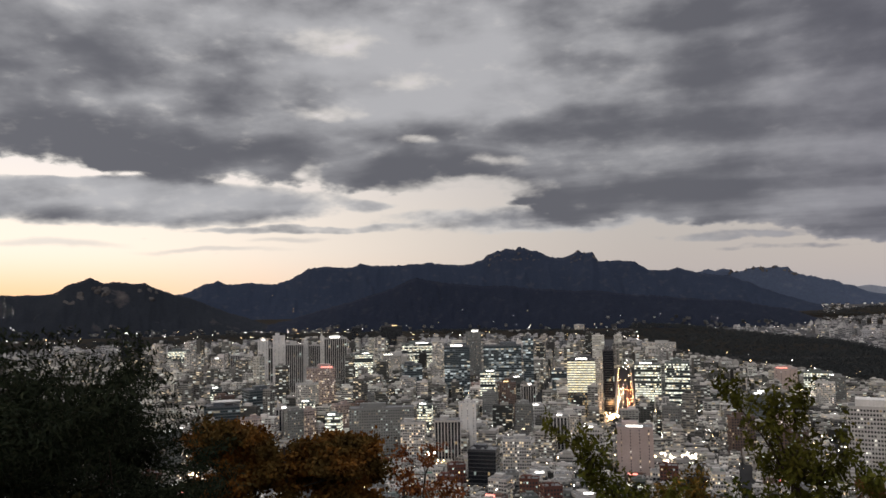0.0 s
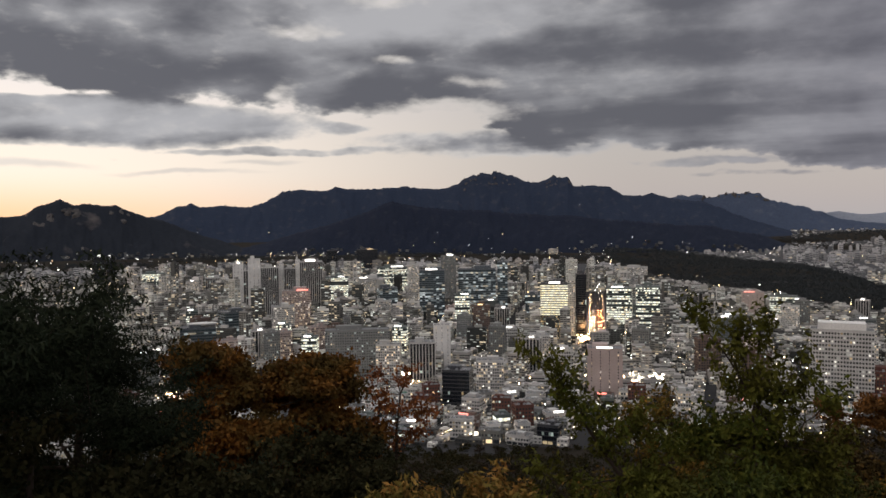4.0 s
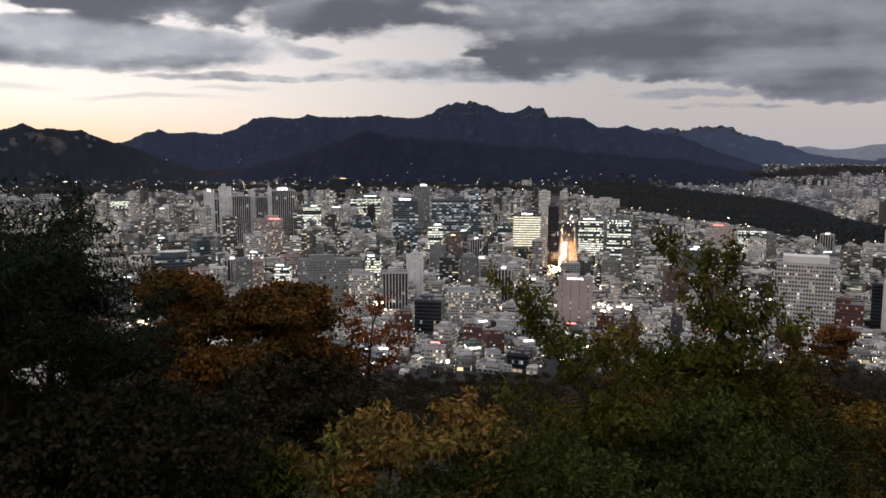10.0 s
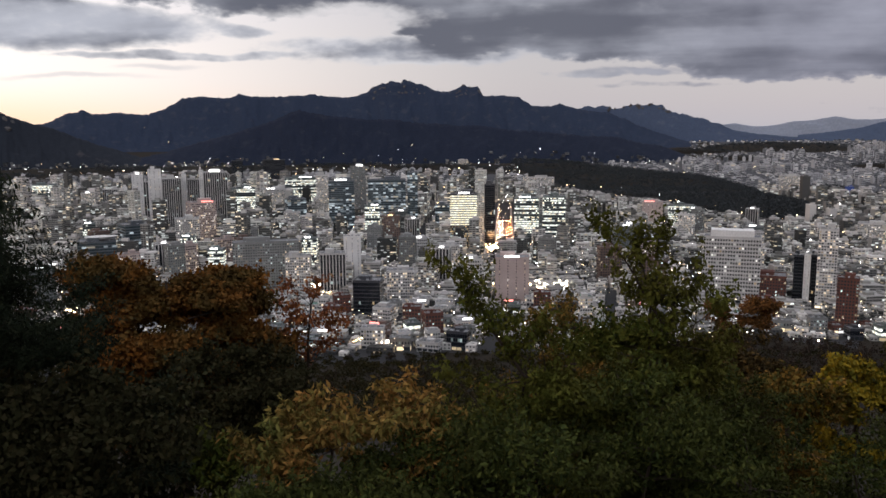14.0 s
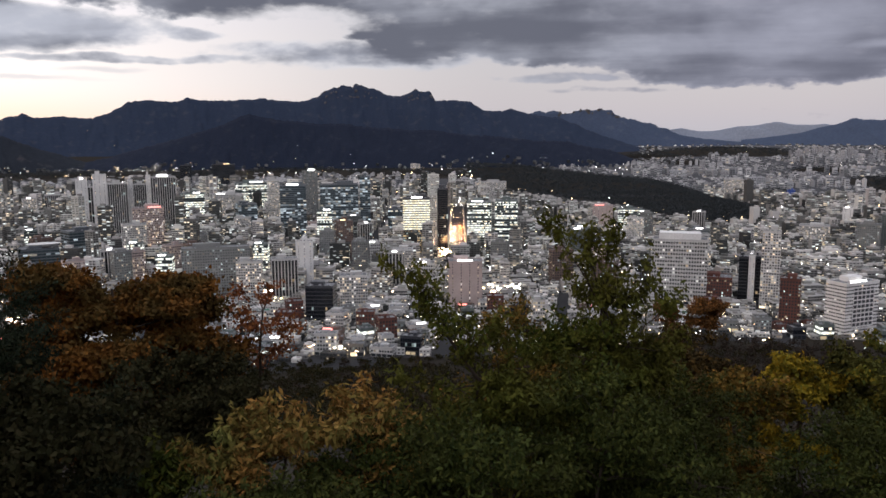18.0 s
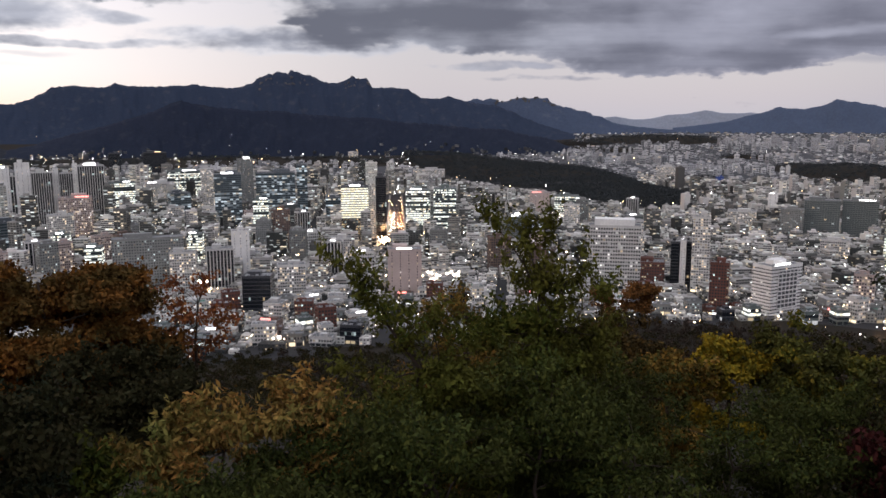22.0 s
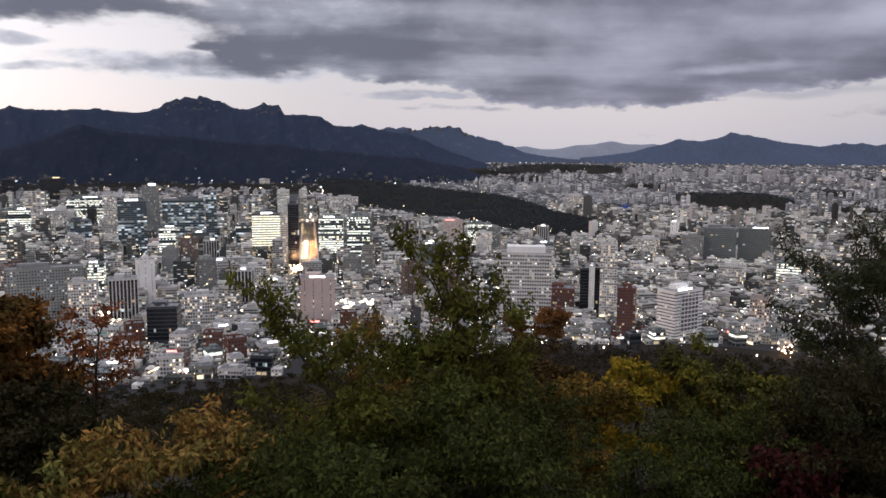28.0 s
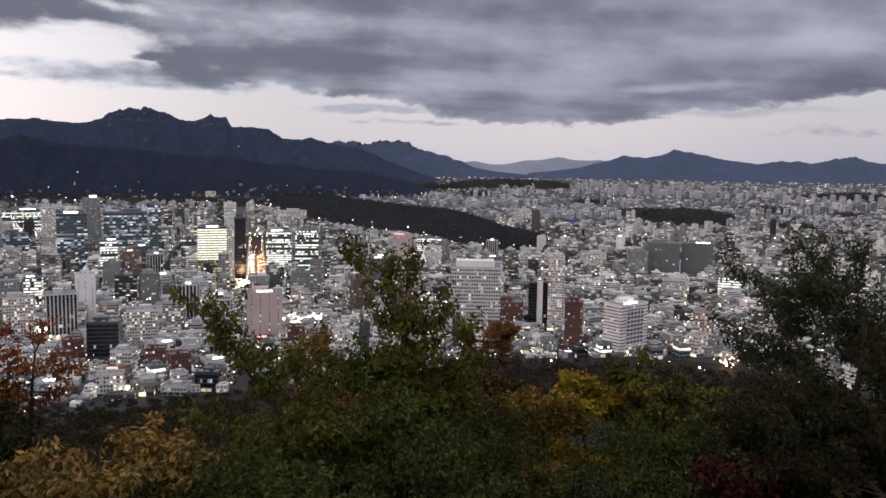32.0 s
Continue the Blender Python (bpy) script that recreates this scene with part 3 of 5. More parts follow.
rocks = [rock_data(k * 3.7) for k in range(5)]
for name, a, b, lo, hi, n, big in (("mountain_main_ridge", 3.4, 7.4, 0.84, 0.97, 26, 10), ("mountain_main_ridge", 9.4, 11.2, 0.86, 0.99, 16, 11), ("mountain_rocky_west", -26.5, -23.2, 0.66, 0.95, 12, 22),
                                   ("mountain_rocky_west", -21.8, -20.2, 0.74, 0.95, 6, 18), ("mountain_dobong", 20.5, 24.8, 0.9, 1.0, 18, 13)):
    vs, cols, m0, m1, nu = slopes[name]
    host = bpy.data.objects[name]
    for k in range(n):
        i = int((rk.uniform(a, b) - m0) / (m1 - m0) * nu)
        x, y, z = vs[i * cols + round((cols - 1) * 0.62 * rk.uniform(lo, hi))]
        o = new("rock_outcrop", rk.choice(rocks))
        o.parent = host
        s = big * rk.uniform(0.5, 1.0)
        o.location, o.scale, o.rotation_euler = (x, y, z - s * 0.6), (s * rk.uniform(0.7, 1.2), s * 0.8, s * rk.uniform(0.8, 1.3)), (0, 0, rk.uniform(0, 6))

# ---------------------------------------------------------------- city: helpers
def box_geo(w, d, z0, z1, x=0.0, y=0.0):
    a, b = w / 2, d / 2
    v = [(x - a, y - b, z0), (x + a, y - b, z0), (x + a, y + b, z0), (x - a, y + b, z0),
         (x - a, y - b, z1), (x + a, y - b, z1), (x + a, y + b, z1), (x - a, y + b, z1)]
    f = [(0, 1, 5, 4), (1, 2, 6, 5), (2, 3, 7, 6), (3, 0, 4, 7), (4, 5, 6, 7), (3, 2, 1, 0)]
    return v, f


def join_geo(*geos):
    vs, fs = [], []
    for v, f in geos:
        n = len(vs)
        vs += v
        fs += [tuple(i + n for i in q) for q in f]
    return vs, fs


def data_of(name, geo, mat):
    me = bpy.data.meshes.new(name)
    me.from_pydata(geo[0], [], geo[1])
    me.materials.append(mat)
    return me


def part(name, me, parent, at=(0, 0, 0), label=""):
    ob = new(name, me)
    ob.parent = parent
    ob.location = at
    if label:
        ob["label"] = label
    return ob


def ring_of_panes(w, d, cols_w, cols_d, fill, tall, deep=0.06):
    """One storey's window panes on all four sides, between the ledges and fins that stand proud of them."""
    v, f = [], []
    for side in range(4):
        wide, off, cols = ((w, d / 2, cols_w), (d, w / 2, cols_d), (w, d / 2, cols_w), (d, w / 2, cols_d))[side]
        step = wide / cols
        for c in range(cols):
            u0 = -wide / 2 + step * (c + 0.5 - fill / 2)
            u1 = u0 + step * fill
            n = len(v)
            o = off + deep
            for u, z in ((u0, 0), (u1, 0), (u1, tall), (u0, tall)):
                p = ((u, -o), (o, u), (-u, o), (-o, -u))[side]
                v.append((p[0], p[1], z))
            f.append((n, n + 1, n + 2, n + 3))
    return v, f


def parapet_geo(w, d, h, t=0.5, up=1.2):
    return join_geo(box_geo(w + 0.3, t, h, h + up, 0, -d / 2 + t / 2 - 0.15), box_geo(w + 0.3, t, h, h + up, 0, d / 2 - t / 2 + 0.15),
                    box_geo(t, d - 2 * t + 0.3, h, h + up, -w / 2 + t / 2 - 0.15, 0), box_geo(t, d - 2 * t + 0.3, h, h + up, w / 2 - t / 2 + 0.15, 0))


# wall, glass, column width, share of glass across, share of glass up
STYLE = {
    "grid": ("white", "home", 2.7, 0.62, 0.5), "dots": ("grey", "dim", 3.0, 0.45, 0.42), "fins": ("white", "dark", 4.2, 0.66, 0.94),
    "bands": ("green", "office", 2.6, 0.97, 0.55), "bright": ("dark", "bright", 2.6, 0.98, 0.62), "dark": ("dark", "dark", 2.2, 0.92, 0.82),
    "glass": ("blue", "blue", 6.0, 0.96, 0.6), "blue": ("blue", "blue", 5.0, 0.97, 0.62), "brown": ("brown", "dim", 3.2, 0.5, 0.5),
    "brick": ("brick", "dim", 3.0, 0.5, 0.5), "hotel": ("bright", "square", 2.6, 0.8, 0.36), "slab": ("white", "square", 3.1, 0.62, 0.5), "smoke": ("smoke", "smoke", 4.0, 0.86, 0.7), "core": ("bright", "home", 9.0, 0.10, 0.5),
}
ground_plan = []          # (x, y, radius, top) of what is already built


def make_building(w, d, h, style, label, tint=0, sign=None, seed=0, roof=None, crown=0):
    rng = random.Random(seed)
    wall, glass, col, fill, up = STYLE[style]
    wall = ("pink", "paint")[tint - 1] if tint else wall
    root = new("office_building" if h > 25 else "low_building", data_of("wall", box_geo(w, d, -6, h), WALL[wall]))
    tagged(root, label, "building")
    storey = 3.9 if style in ("bands", "bright", "glass", "blue", "dark") else 4.4 if style == "slab" else 3.3
    n = max(2, int((h - 1.5) / storey))
    storey = (h - 1.2) / n
    cw, cd = max(2, round(w / col)), max(2, round(d / col))
    row = data_of("glazing_band", ring_of_panes(w, d, cw, cd, fill, storey * up), GLASS[glass])
    low_row = data_of("glazing_band", ring_of_panes(w, d, cw, cd, fill, storey * up), GLASS["amber"]) if style == "bright" else row
    shop = data_of("shopfront", ring_of_panes(w, d, max(2, cw // 2), max(2, cd // 2), 0.85, storey * 0.7), GLASS["shop"])
    part("shopfront", shop, root, (0, 0, 0.4))["kind"] = "stuff"
    for k in range(1, n):
        part("glazing_band", low_row if k < n * 0.45 else row, root, (0, 0, k * storey + storey * (1 - up) * 0.55))["kind"] = "stuff"
    part("parapet", data_of("parapet", parapet_geo(w, d, h), WALL[wall]), root)
    top = part("roof", data_of("roof", box_geo(w - 1.1, d - 1.1, h + 0.02, h + 0.25), ROOF_GREEN if roof == "green" else ROOF), root)
    pw, pd, ph = w * rng.uniform(0.3, 0.5), d * rng.uniform(0.35, 0.55), min(7, 2.5 + h * 0.05)
    px, py = (w - pw) * rng.uniform(-0.3, 0.3), (d - pd) * rng.uniform(-0.3, 0.3)
    part("lift_house", data_of("lift_house", box_geo(pw, pd, h + 0.25, h + ph, px, py), WALL[wall]), top)
    unit = data_of("roof_unit", box_geo(rng.uniform(1.6, 3), rng.uniform(1.6, 3), h + 0.25, h + rng.uniform(1.6, 2.8)), METAL)
    for q in range(2 if h < 25 else 3):
        part("roof_unit", unit, top, (w * (q / 3.2 - 0.3), -d * 0.3, 0))
    if style == "fins":
        fins = [box_geo(0.9, 0.9, 3, h + 0.6, -w / 2 + w * k / cw, s * (d / 2 + 0.3)) for k in range(cw + 1) for s in (-1, 1)]
        for g in fins:
            part("fin", data_of("fin", g, WALL["white"]), root)
    if style in ("bands", "grid", "hotel", "slab"):
        led = data_of("ledge", join_geo(box_geo(w + 0.9, 0.45, 0, 0.5, 0, -d / 2 - 0.22), box_geo(w + 0.9, 0.45, 0, 0.5, 0, d / 2 + 0.22),
                                        box_geo(0.45, d, 0, 0.5, -w / 2 - 0.22, 0), box_geo(0.45, d, 0, 0.5, w / 2 + 0.22, 0)), WALL[wall])
        for k in range(1, n, 1 if n < 14 else 2):
            part("ledge", led, root, (0, 0, k * storey - 0.25))
    if crown:
        crown_ob = part("crown", data_of("crown", box_geo(w * 0.74, d * 0.8, h + 0.2, h + crown), WALL["bright"]), root, label="white ribbed penthouse crown")
        rib = data_of("crown_rib", box_geo(0.7, 0.7, h + 0.2, h + crown + 0.8), WALL["bright"])
        for k in range(15):
            part("crown_rib", rib, crown_ob, (w * 0.74 * (k / 14 - 0.5), -d * 0.4 - 0.3, 0))
    if sign:
        sw, sh = w * rng.uniform(0.24, 0.5), max(2.6, h * 0.035)
        part("roof_sign", data_of("roof_sign", box_geo(sw, 0.6, h + 0.4, h + 0.4 + sh, w * rng.uniform(-0.2, 0.2), -d / 2 + 0.9),
                                  {True: SIGN_WHITE, "red": SIGN_RED, "gold": SIGN_GOLD, "blue": SIGN_BLUE}[sign]), root, label="glowing rooftop sign")
    return root


def tower(az, dist, w, h, style, label, turn=0.0, depth=None, sign=None, tint=0, roof=None, crown=0):
    """One building that can be told apart: azimuth, distance, width and height, its front turned to the hill."""
    d = depth or max(10.0, min(w * 0.7, 34.0))
    if turn:
        t = abs(radians(turn))
        w = max(8.0, (w - d * math.sin(t)) / math.cos(t))
    x, y = spot(az, dist + d / 2)
    root = make_building(w, d, h, style, label, tint, sign, int(dist * 7 + az * 13), roof, crown)
    root.location = (x, y, rise(x, y))
    root.rotation_euler = (0, 0, radians(-az + turn))
    ground_plan.append((x, y, math.hypot(w, d) / 2, h))
    return root



# ---------------------------------------------------------------- towers and blocks that stand out
tower(-12.01, 1705, 26, 131, "core", "tall white concrete lift core between office slabs")
tower(-13.13, 1853, 24, 115, "core", "white concrete lift core beside a finned office slab", sign=True)
tower(-10.91, 1653, 36, 115, "fins", "office slab with white vertical fins and dark glass")
tower(-12.60, 1755, 10, 104, "fins", "narrow finned office slab with dark glass")
tower(-10.09, 1684, 10, 120, "core", "slim white concrete lift core")
tower(-9.46, 1772, 25, 106, "fins", "office slab with white vertical fins and dark glass")
tower(-8.91, 1671, 9, 129, "core", "slim white concrete lift core")
tower(-7.95, 1623, 46, 127, "fins", "wide office slab with white fins and a lit top", sign=True)
tower(-9.02, 1432, 52, 82, "grid", "pinkish hotel tower with a glowing rooftop sign", sign="red", tint=1)
tower(-10.00, 1343, 38, 63, "grid", "lower hotel wing in pale panels with bright shopfronts")
disc_host = tower(-15.96, 1218, 52, 48, "glass", "blue-grey glass office block with lit floors")
tower(-13.48, 1248, 50, 67, "glass", "dark blue-grey glass office complex", turn=20)
tower(-4.63, 989, 82, 66, "dots", "broad grey hotel slab with many small windows", depth=24)
tower(-22.30, 2787, 31, 103, "dark", "dark slab tower with a lit roof edge", sign=True)
tower(-21.56, 2773, 28, 103, "dark", "dark slab tower of a pair", sign=True)
tower(-20.42, 2399, 62, 78, "grid", "grey mid-rise office tower")
tower(-18.86, 2272, 59, 75, "bands", "grey office tower with dotted lit windows")
tower(-17.84, 2091, 16, 63, "core", "white slim tower with a lit crown", sign=True)
tower(-16.31, 2034, 30, 65, "grid", "office tower with a lit crown", sign=True)
tower(-14.80, 1980, 40, 76, "fins", "white finned office block")
tower(-13.99, 1994, 13, 78, "core", "white end wall of an office block")
tower(-6.09, 1772, 53, 83, "bands", "green-tinted office tower with bright lit floors", sign=True)
tower(-4.67, 2304, 47, 88, "bands", "office tower with bright lit floors", sign=True)
tower(-3.83, 2974, 80, 92, "dark", "distant tower with a lit golden roof", sign="gold")
tower(-3.71, 1872, 69, 73, "grid", "pale office block with a lit rooftop sign", sign=True)
tower(-2.39, 1581, 43, 72, "glass", "grey slab with dark glass front", turn=12)
tower(-1.97, 2054, 82, 89, "bands", "wide office block with a bright roof edge", sign=True)
tower(-0.43, 1646, 26, 116, "grid", "tall pale concrete tower")
tower(0.96, 1582, 52, 107, "glass", "dark glass tower with lit floors and red roof sign", sign=True)
tower(2.20, 1834, 36, 126, "dots", "brown tower with a big square roof sign", sign=True)
tower(4.31, 1588, 77, 108, "blue", "wide blue glass office tower")
tower(6.21, 1447, 19, 130, "blue", "slender glass tower with scattered lit windows")
tower(3.19, 1365, 26, 75, "bands", "office tower with a bright white roof sign", sign=True)
tower(4.58, 1271, 30, 66, "brown", "brown tower with an orange lit upper floor", sign="gold")
tower(1.66, 1030, 23, 65, "core", "blank pale concrete slab tower")
tower(2.28, 1045, 27, 33, "grid", "small white office block")
tower(0.19, 966, 32, 52, "fins", "grey finned hotel block with a blue roof")
tower(2.81, 843, 35, 39, "dark", "low black glass office block", turn=-12)
tower(5.22, 898, 32, 40, "grid", "white office block with square windows")
tower(8.42, 1527, 29, 61, "blue", "dark teal glass tower")
tower(10.01, 1316, 46, 98, "bright", "office tower with brilliant yellow lit floors", sign=True)
tower(11.26, 1343, 12, 103, "grid", "pale side slab of a lit office tower")
tower(11.95, 1385, 19, 110, "dark", "narrow black glass office tower")
tower(14.68, 1404, 44, 84, "bands", "green-tinted office tower beside the avenue", sign=True)
tower(16.70, 1380, 40, 89, "bands", "office tower with lit floors beside the avenue")
tower(13.65, 899, 40, 55, "core", "brownish stone block with a lit white sign", sign=True, tint=1)
tower(8.96, 1089, 28, 43, "grid", "pale stone bank block with tall windows")
tower(29.22, 956, 64, 78, "slab", "broad white slab with rows of square windows", depth=30, crown=8)
tower(31.6, 958, 42, 34, "brick", "dark red brick block with a green roof edge")
tower(36.63, 872, 20, 52, "brick", "tall red brick office tower")
tower(33.57, 981, 11, 57, "dark", "dark glass half of a striped tower")
tower(34.09, 974, 7, 60, "core", "white stripe of a dark tower", sign=True)
tower(34.48, 986, 7, 57, "dark", "dark glass half of a striped tower")
tower(35.28, 963, 20, 91, "grid", "tall grey apartment tower")
corner = tower(40.39, 866, 48, 54, "hotel", "pale corner hotel block with a lit rooftop drum", turn=52, depth=24, sign=True)
tower(42.88, 1524, 58, 66, "smoke", "smoky glass office tower of a pair")
tower(45.15, 1538, 57, 66, "smoke", "smoky glass twin tower with a lit crown", sign=True)
tower(39.80, 1850, 20, 48, "core", "white block bright with floodlights", sign=True)
tower(45.72, 947, 21, 37, "grid", "small cream-coloured office block", tint=1)
tower(43.82, 1261, 39, 31, "grid", "long pale slab with rows of windows", depth=18)
tower(47.44, 1283, 35, 38, "bands", "long low white slab with bands")
tower(41.07, 1502, 39, 50, "dots", "pale blank grey block")
tower(32.66, 2614, 61, 65, "grid", "distant pale grey office tower")
tower(37.88, 1583, 52, 35, "grid", "pale stone block with striped side")
tower(15.53, 2304, 93, 71, "grid", "large pale office block at the edge of the woods")
tower(23.74, 1730, 44, 51, "core", "pink lit department block with a red sign", sign="red", tint=1)
tower(25.69, 1684, 51, 49, "bands", "bright white lit shopping block")
tower(9.95, 3616, 46, 22, "grid", "white palace-like hall on the slope")
tower(-6.4, 3050, 40, 84, "dark", "dark distant tower with red roof beacons")
tower(36.3, 2450, 22, 46, "core", "block with a bright blue painted end wall", tint=2)

# the corner hotel's wide front: a framed dark field of windows, and a white drum on the roof
cw, ch = 47.3, 54
field = part("window_field", data_of("window_field", box_geo(cw * 0.62, 0.5, 9, ch - 5, cw * 0.02, -12.35), WALL["dark"]), corner, label="dark recessed field of windows")
bar = data_of("mullion", box_geo(0.7, 0.4, 9, ch - 5), WALL["bright"])
for k in range(6):
    part("mullion", bar, field, (cw * 0.62 * (k / 5 - 0.5) + cw * 0.02, -12.75, 0))
sill = data_of("spandrel", box_geo(cw * 0.62, 0.3, 0, 1.3), WALL["bright"])
for k in range(9):
    part("spandrel", sill, field, (cw * 0.02, -12.7, 9 + k * 4.6))
bm = bmesh.new()
bmesh.ops.create_cone(bm, cap_ends=True, segments=16, radius1=7.5, radius2=7.5, depth=5, matrix=Matrix.Translation((0, 0, ch + 3)))
drum = bpy.data.meshes.new("roof_drum")
bm.to_mesh(drum)
bm.free()
drum.materials.append(WALL["bright"])
part("roof_drum", drum, corner, label="round white rooftop drum")

# a white oval canopy over the blue-grey office block
bm = bmesh.new()
bmesh.ops.create_cone(bm, cap_ends=True, segments=32, radius1=19, radius2=23, depth=2.2, matrix=Matrix.Translation((6, 0, 53)) @ Matrix.Diagonal((1, 0.6, 1, 1)))
disc = bpy.data.meshes.new("roof_canopy")
bm.to_mesh(disc)
bm.free()
disc.materials.append(WALL["bright"])
part("roof_canopy", disc, disc_host, label="white oval roof canopy")
leg = data_of("canopy_post", box_geo(0.8, 0.8, 48.2, 52), WALL["grey"])
for k in range(6):
    part("canopy_post", leg, disc_host, (6 + 13 * math.cos(k * 1.047), 8 * math.sin(k * 1.047), 0))

# ---------------------------------------------------------------- the woods inside the city
# (azimuth, distance, half-width across, half-depth) of dark groves
GROVES = [(44.4, 3120, 190, 260, 50), (41.4, 3250, 110, 150, 16), (32, 4330, 380, 190, 46), (54.5, 4020, 240, 130, 44), (37.3, 3250, 110, 60, 9), (54.6, 3400, 60, 60, 16), (38.2, 3620, 130, 60, 24), (49.5, 3480, 130, 70, 26), (35.2, 2860, 70, 55, 18), (51, 2960, 110, 60, 22), (29.3, 3860, 150, 60, 26), (26.6, 4150, 170, 70, 30),
          (-22, 3420, 200, 110, 12), (-14, 3560, 260, 90, 12), (-6, 3480, 150, 120, 12), (1, 3600, 240, 70, 12), (8, 3520, 190, 90, 12), (-29, 3350, 220, 130, 12), (12, 3420, 120, 90, 12)]
# the palace park: azimuth, near edge, far edge
PARK = [(13, 3880, 3950), (15, 3120, 4000), (18, 2650, 3720), (22.7, 2380, 3420), (27, 2100, 3220), (29, 2010, 3020), (31, 1900, 2700), (34, 1990, 2280)]


def park_edges(az):
    for (a, n, f), (a2, n2, f2) in zip(PARK, PARK[1:]):
        if a <= az <= a2:
            u = (az - a) / (a2 - a)
            return n + (n2 - n) * u, f + (f2 - f) * u
    return None


def in_grove(x, y):
    d, az = math.hypot(x, y), math.degrees(math.atan2(x, y))
    e = park_edges(az)
    if e and e[0] < d < e[1]:
        return True
    for az, d, a, b, _ in GROVES:
        gx, gy = spot(az, d)
        c, s = math.cos(radians(az)), math.sin(radians(az))
        u, v = (x - gx) * c - (y - gy) * s, (x - gx) * s + (y - gy) * c
        if (u / a) ** 2 + (v / b) ** 2 < 1:
            return True
    return False


AVENUE = (13.05, 1290, 2250)      # azimuth and stretch of the lit avenue


def hill_foot(az):
    """How far the wooded slope reaches; further to the east."""
    return 690 + 75 * min(1.0, max(0.0, (az - 24) / 6)) * min(1.0, max(0.0, (52 - az) / 5))


def free(x, y, r):
    d = math.hypot(x, y)
    az = math.degrees(math.atan2(x, y))
    if AVENUE[1] - 20 < d < AVENUE[2] and abs(az - AVENUE[0]) < math.degrees((19 + r) / d):
        return False
    if math.sqrt(0.6 * x * x + y * y) < hill_foot(az) or in_grove(x, y):
        return False
    return all((x - a) ** 2 + (y - b) ** 2 > (r + q * 0.85) ** 2 for a, b, q, _ in ground_plan)


# ---------------------------------------------------------------- blocks near the hill, each a thing
rng = random.Random(7)
protos = []
KINDS = [("grid", "small pale office block with a flat roof"), ("grid", "white rendered block with square windows"), ("brick", "red brick walk-up block"),
         ("dots", "grey block with small windows"), ("bands", "low office block with lit floors"), ("brown", "brown stone block with few lit windows"),
         ("hotel", "pale block with wide windows"), ("dark", "small dark glass block")]
for i in range(26):
    style, label = KINDS[(0, 1, 2, 3, 0, 4, 1, 5, 6, 0, 3, 1, 7)[i % 13]]
    w, d, h = rng.uniform(11, 24), rng.uniform(10, 18), (rng.uniform(7, 13) if i % 3 else rng.uniform(14, 24))
    b = make_building(w, d, h, style, label, seed=100 + i, sign=(True if i % 9 == 4 else "red" if i % 13 == 7 else None),
                      roof="green" if i % 5 == 1 else None)
    protos.append((b, math.hypot(w, d) / 2, h))
used = set()
sites = []
TURN = 12.0
for i in range(-90, 100):
    for j in range(10, 100):
        c, s = math.cos(radians(TURN)), math.sin(radians(TURN))
        u, v = i * 27 + rng.uniform(-5, 5), j * 27 + rng.uniform(-5, 5)
        if i % 5 == 0 or j % 6 == 0:
            continue
        x, y = u * c + v * s, -u * s + v * c
        d, az = math.hypot(x, y), math.degrees(math.atan2(x, y))
        if y > 0 and -36 < az < 64 and 640 < d < 2600:
            sites.append((d, az, x, y))
sites.sort()
count = 0
rest = []
for d, az, x, y in sites:
    k = rng.randrange(len(protos))
    b, r, h = protos[k]
    if not free(x, y, r * 0.8):
        continue
    if count < 182:
        m = pose(x, y, rise(x, y), 0, 0, -TURN + rng.choice((0, 0, 0, 90, 20, -15)))
        if k in used:
            copy_thing(b, m)["group"] = "blocks below the hill"
        else:
            b.matrix_world = m
            b["group"] = "blocks below the hill"
            used.add(k)
        ground_plan.append((x, y, r * 0.75, h))
        count += 1
    else:
        rest.append((d, az, x, y))
for k, (b, r, h) in enumerate(protos):
    if k not in used:
        for o in (*b.children_recursive, b):
            bpy.data.objects.remove(o)

# ---------------------------------------------------------------- mid-rise offices of the centre, each a thing
mids = []
for i, (style, label, tint) in enumerate((("grid", "mid-rise pale office block with lit windows", 0), ("bands", "mid-rise office block with bright floors", 0),
                                          ("dots", "grey mid-rise block with small windows", 0), ("smoke", "smoky glass mid-rise block", 0), ("grid", "beige stone mid-rise block", 1),
                                          ("fins", "mid-rise block with white fins", 0), ("brown", "brown mid-rise stone block", 0), ("slab", "white mid-rise office slab", 0))):
    w, d, h = rng.uniform(20, 34), rng.uniform(14, 20), rng.uniform(30, 52)
    mids.append((make_building(w, d, h, style, label, tint, (None, True, None, True)[i % 4], 300 + i), math.hypot(w, d) / 2, h))
placed = 0
for turn_no in range(900):
    k = placed % len(mids)
    b, r, h = mids[k]
    az, d = rng.uniform(-21, 31), rng.uniform(940, 1750)
    x, y = spot(az, d)
    if (abs(az - AVENUE[0]) < 2.0 and d < 1320) or math.degrees(math.atan2(200 - h, d)) < 5.2 or not free(x, y, r * 0.9):
        continue
    m = pose(x, y, rise(x, y), 0, 0, -az + rng.choice((0, 8, -10, 20)))
    if placed < len(mids):
        b.matrix_world = m
        b["group"] = "mid-rise offices of the centre"
    else:
        copy_thing(b, m)["group"] = "mid-rise offices of the centre"
    ground_plan.append((x, y, r * 0.9, h))
    placed += 1
    if placed >= 44:
        break

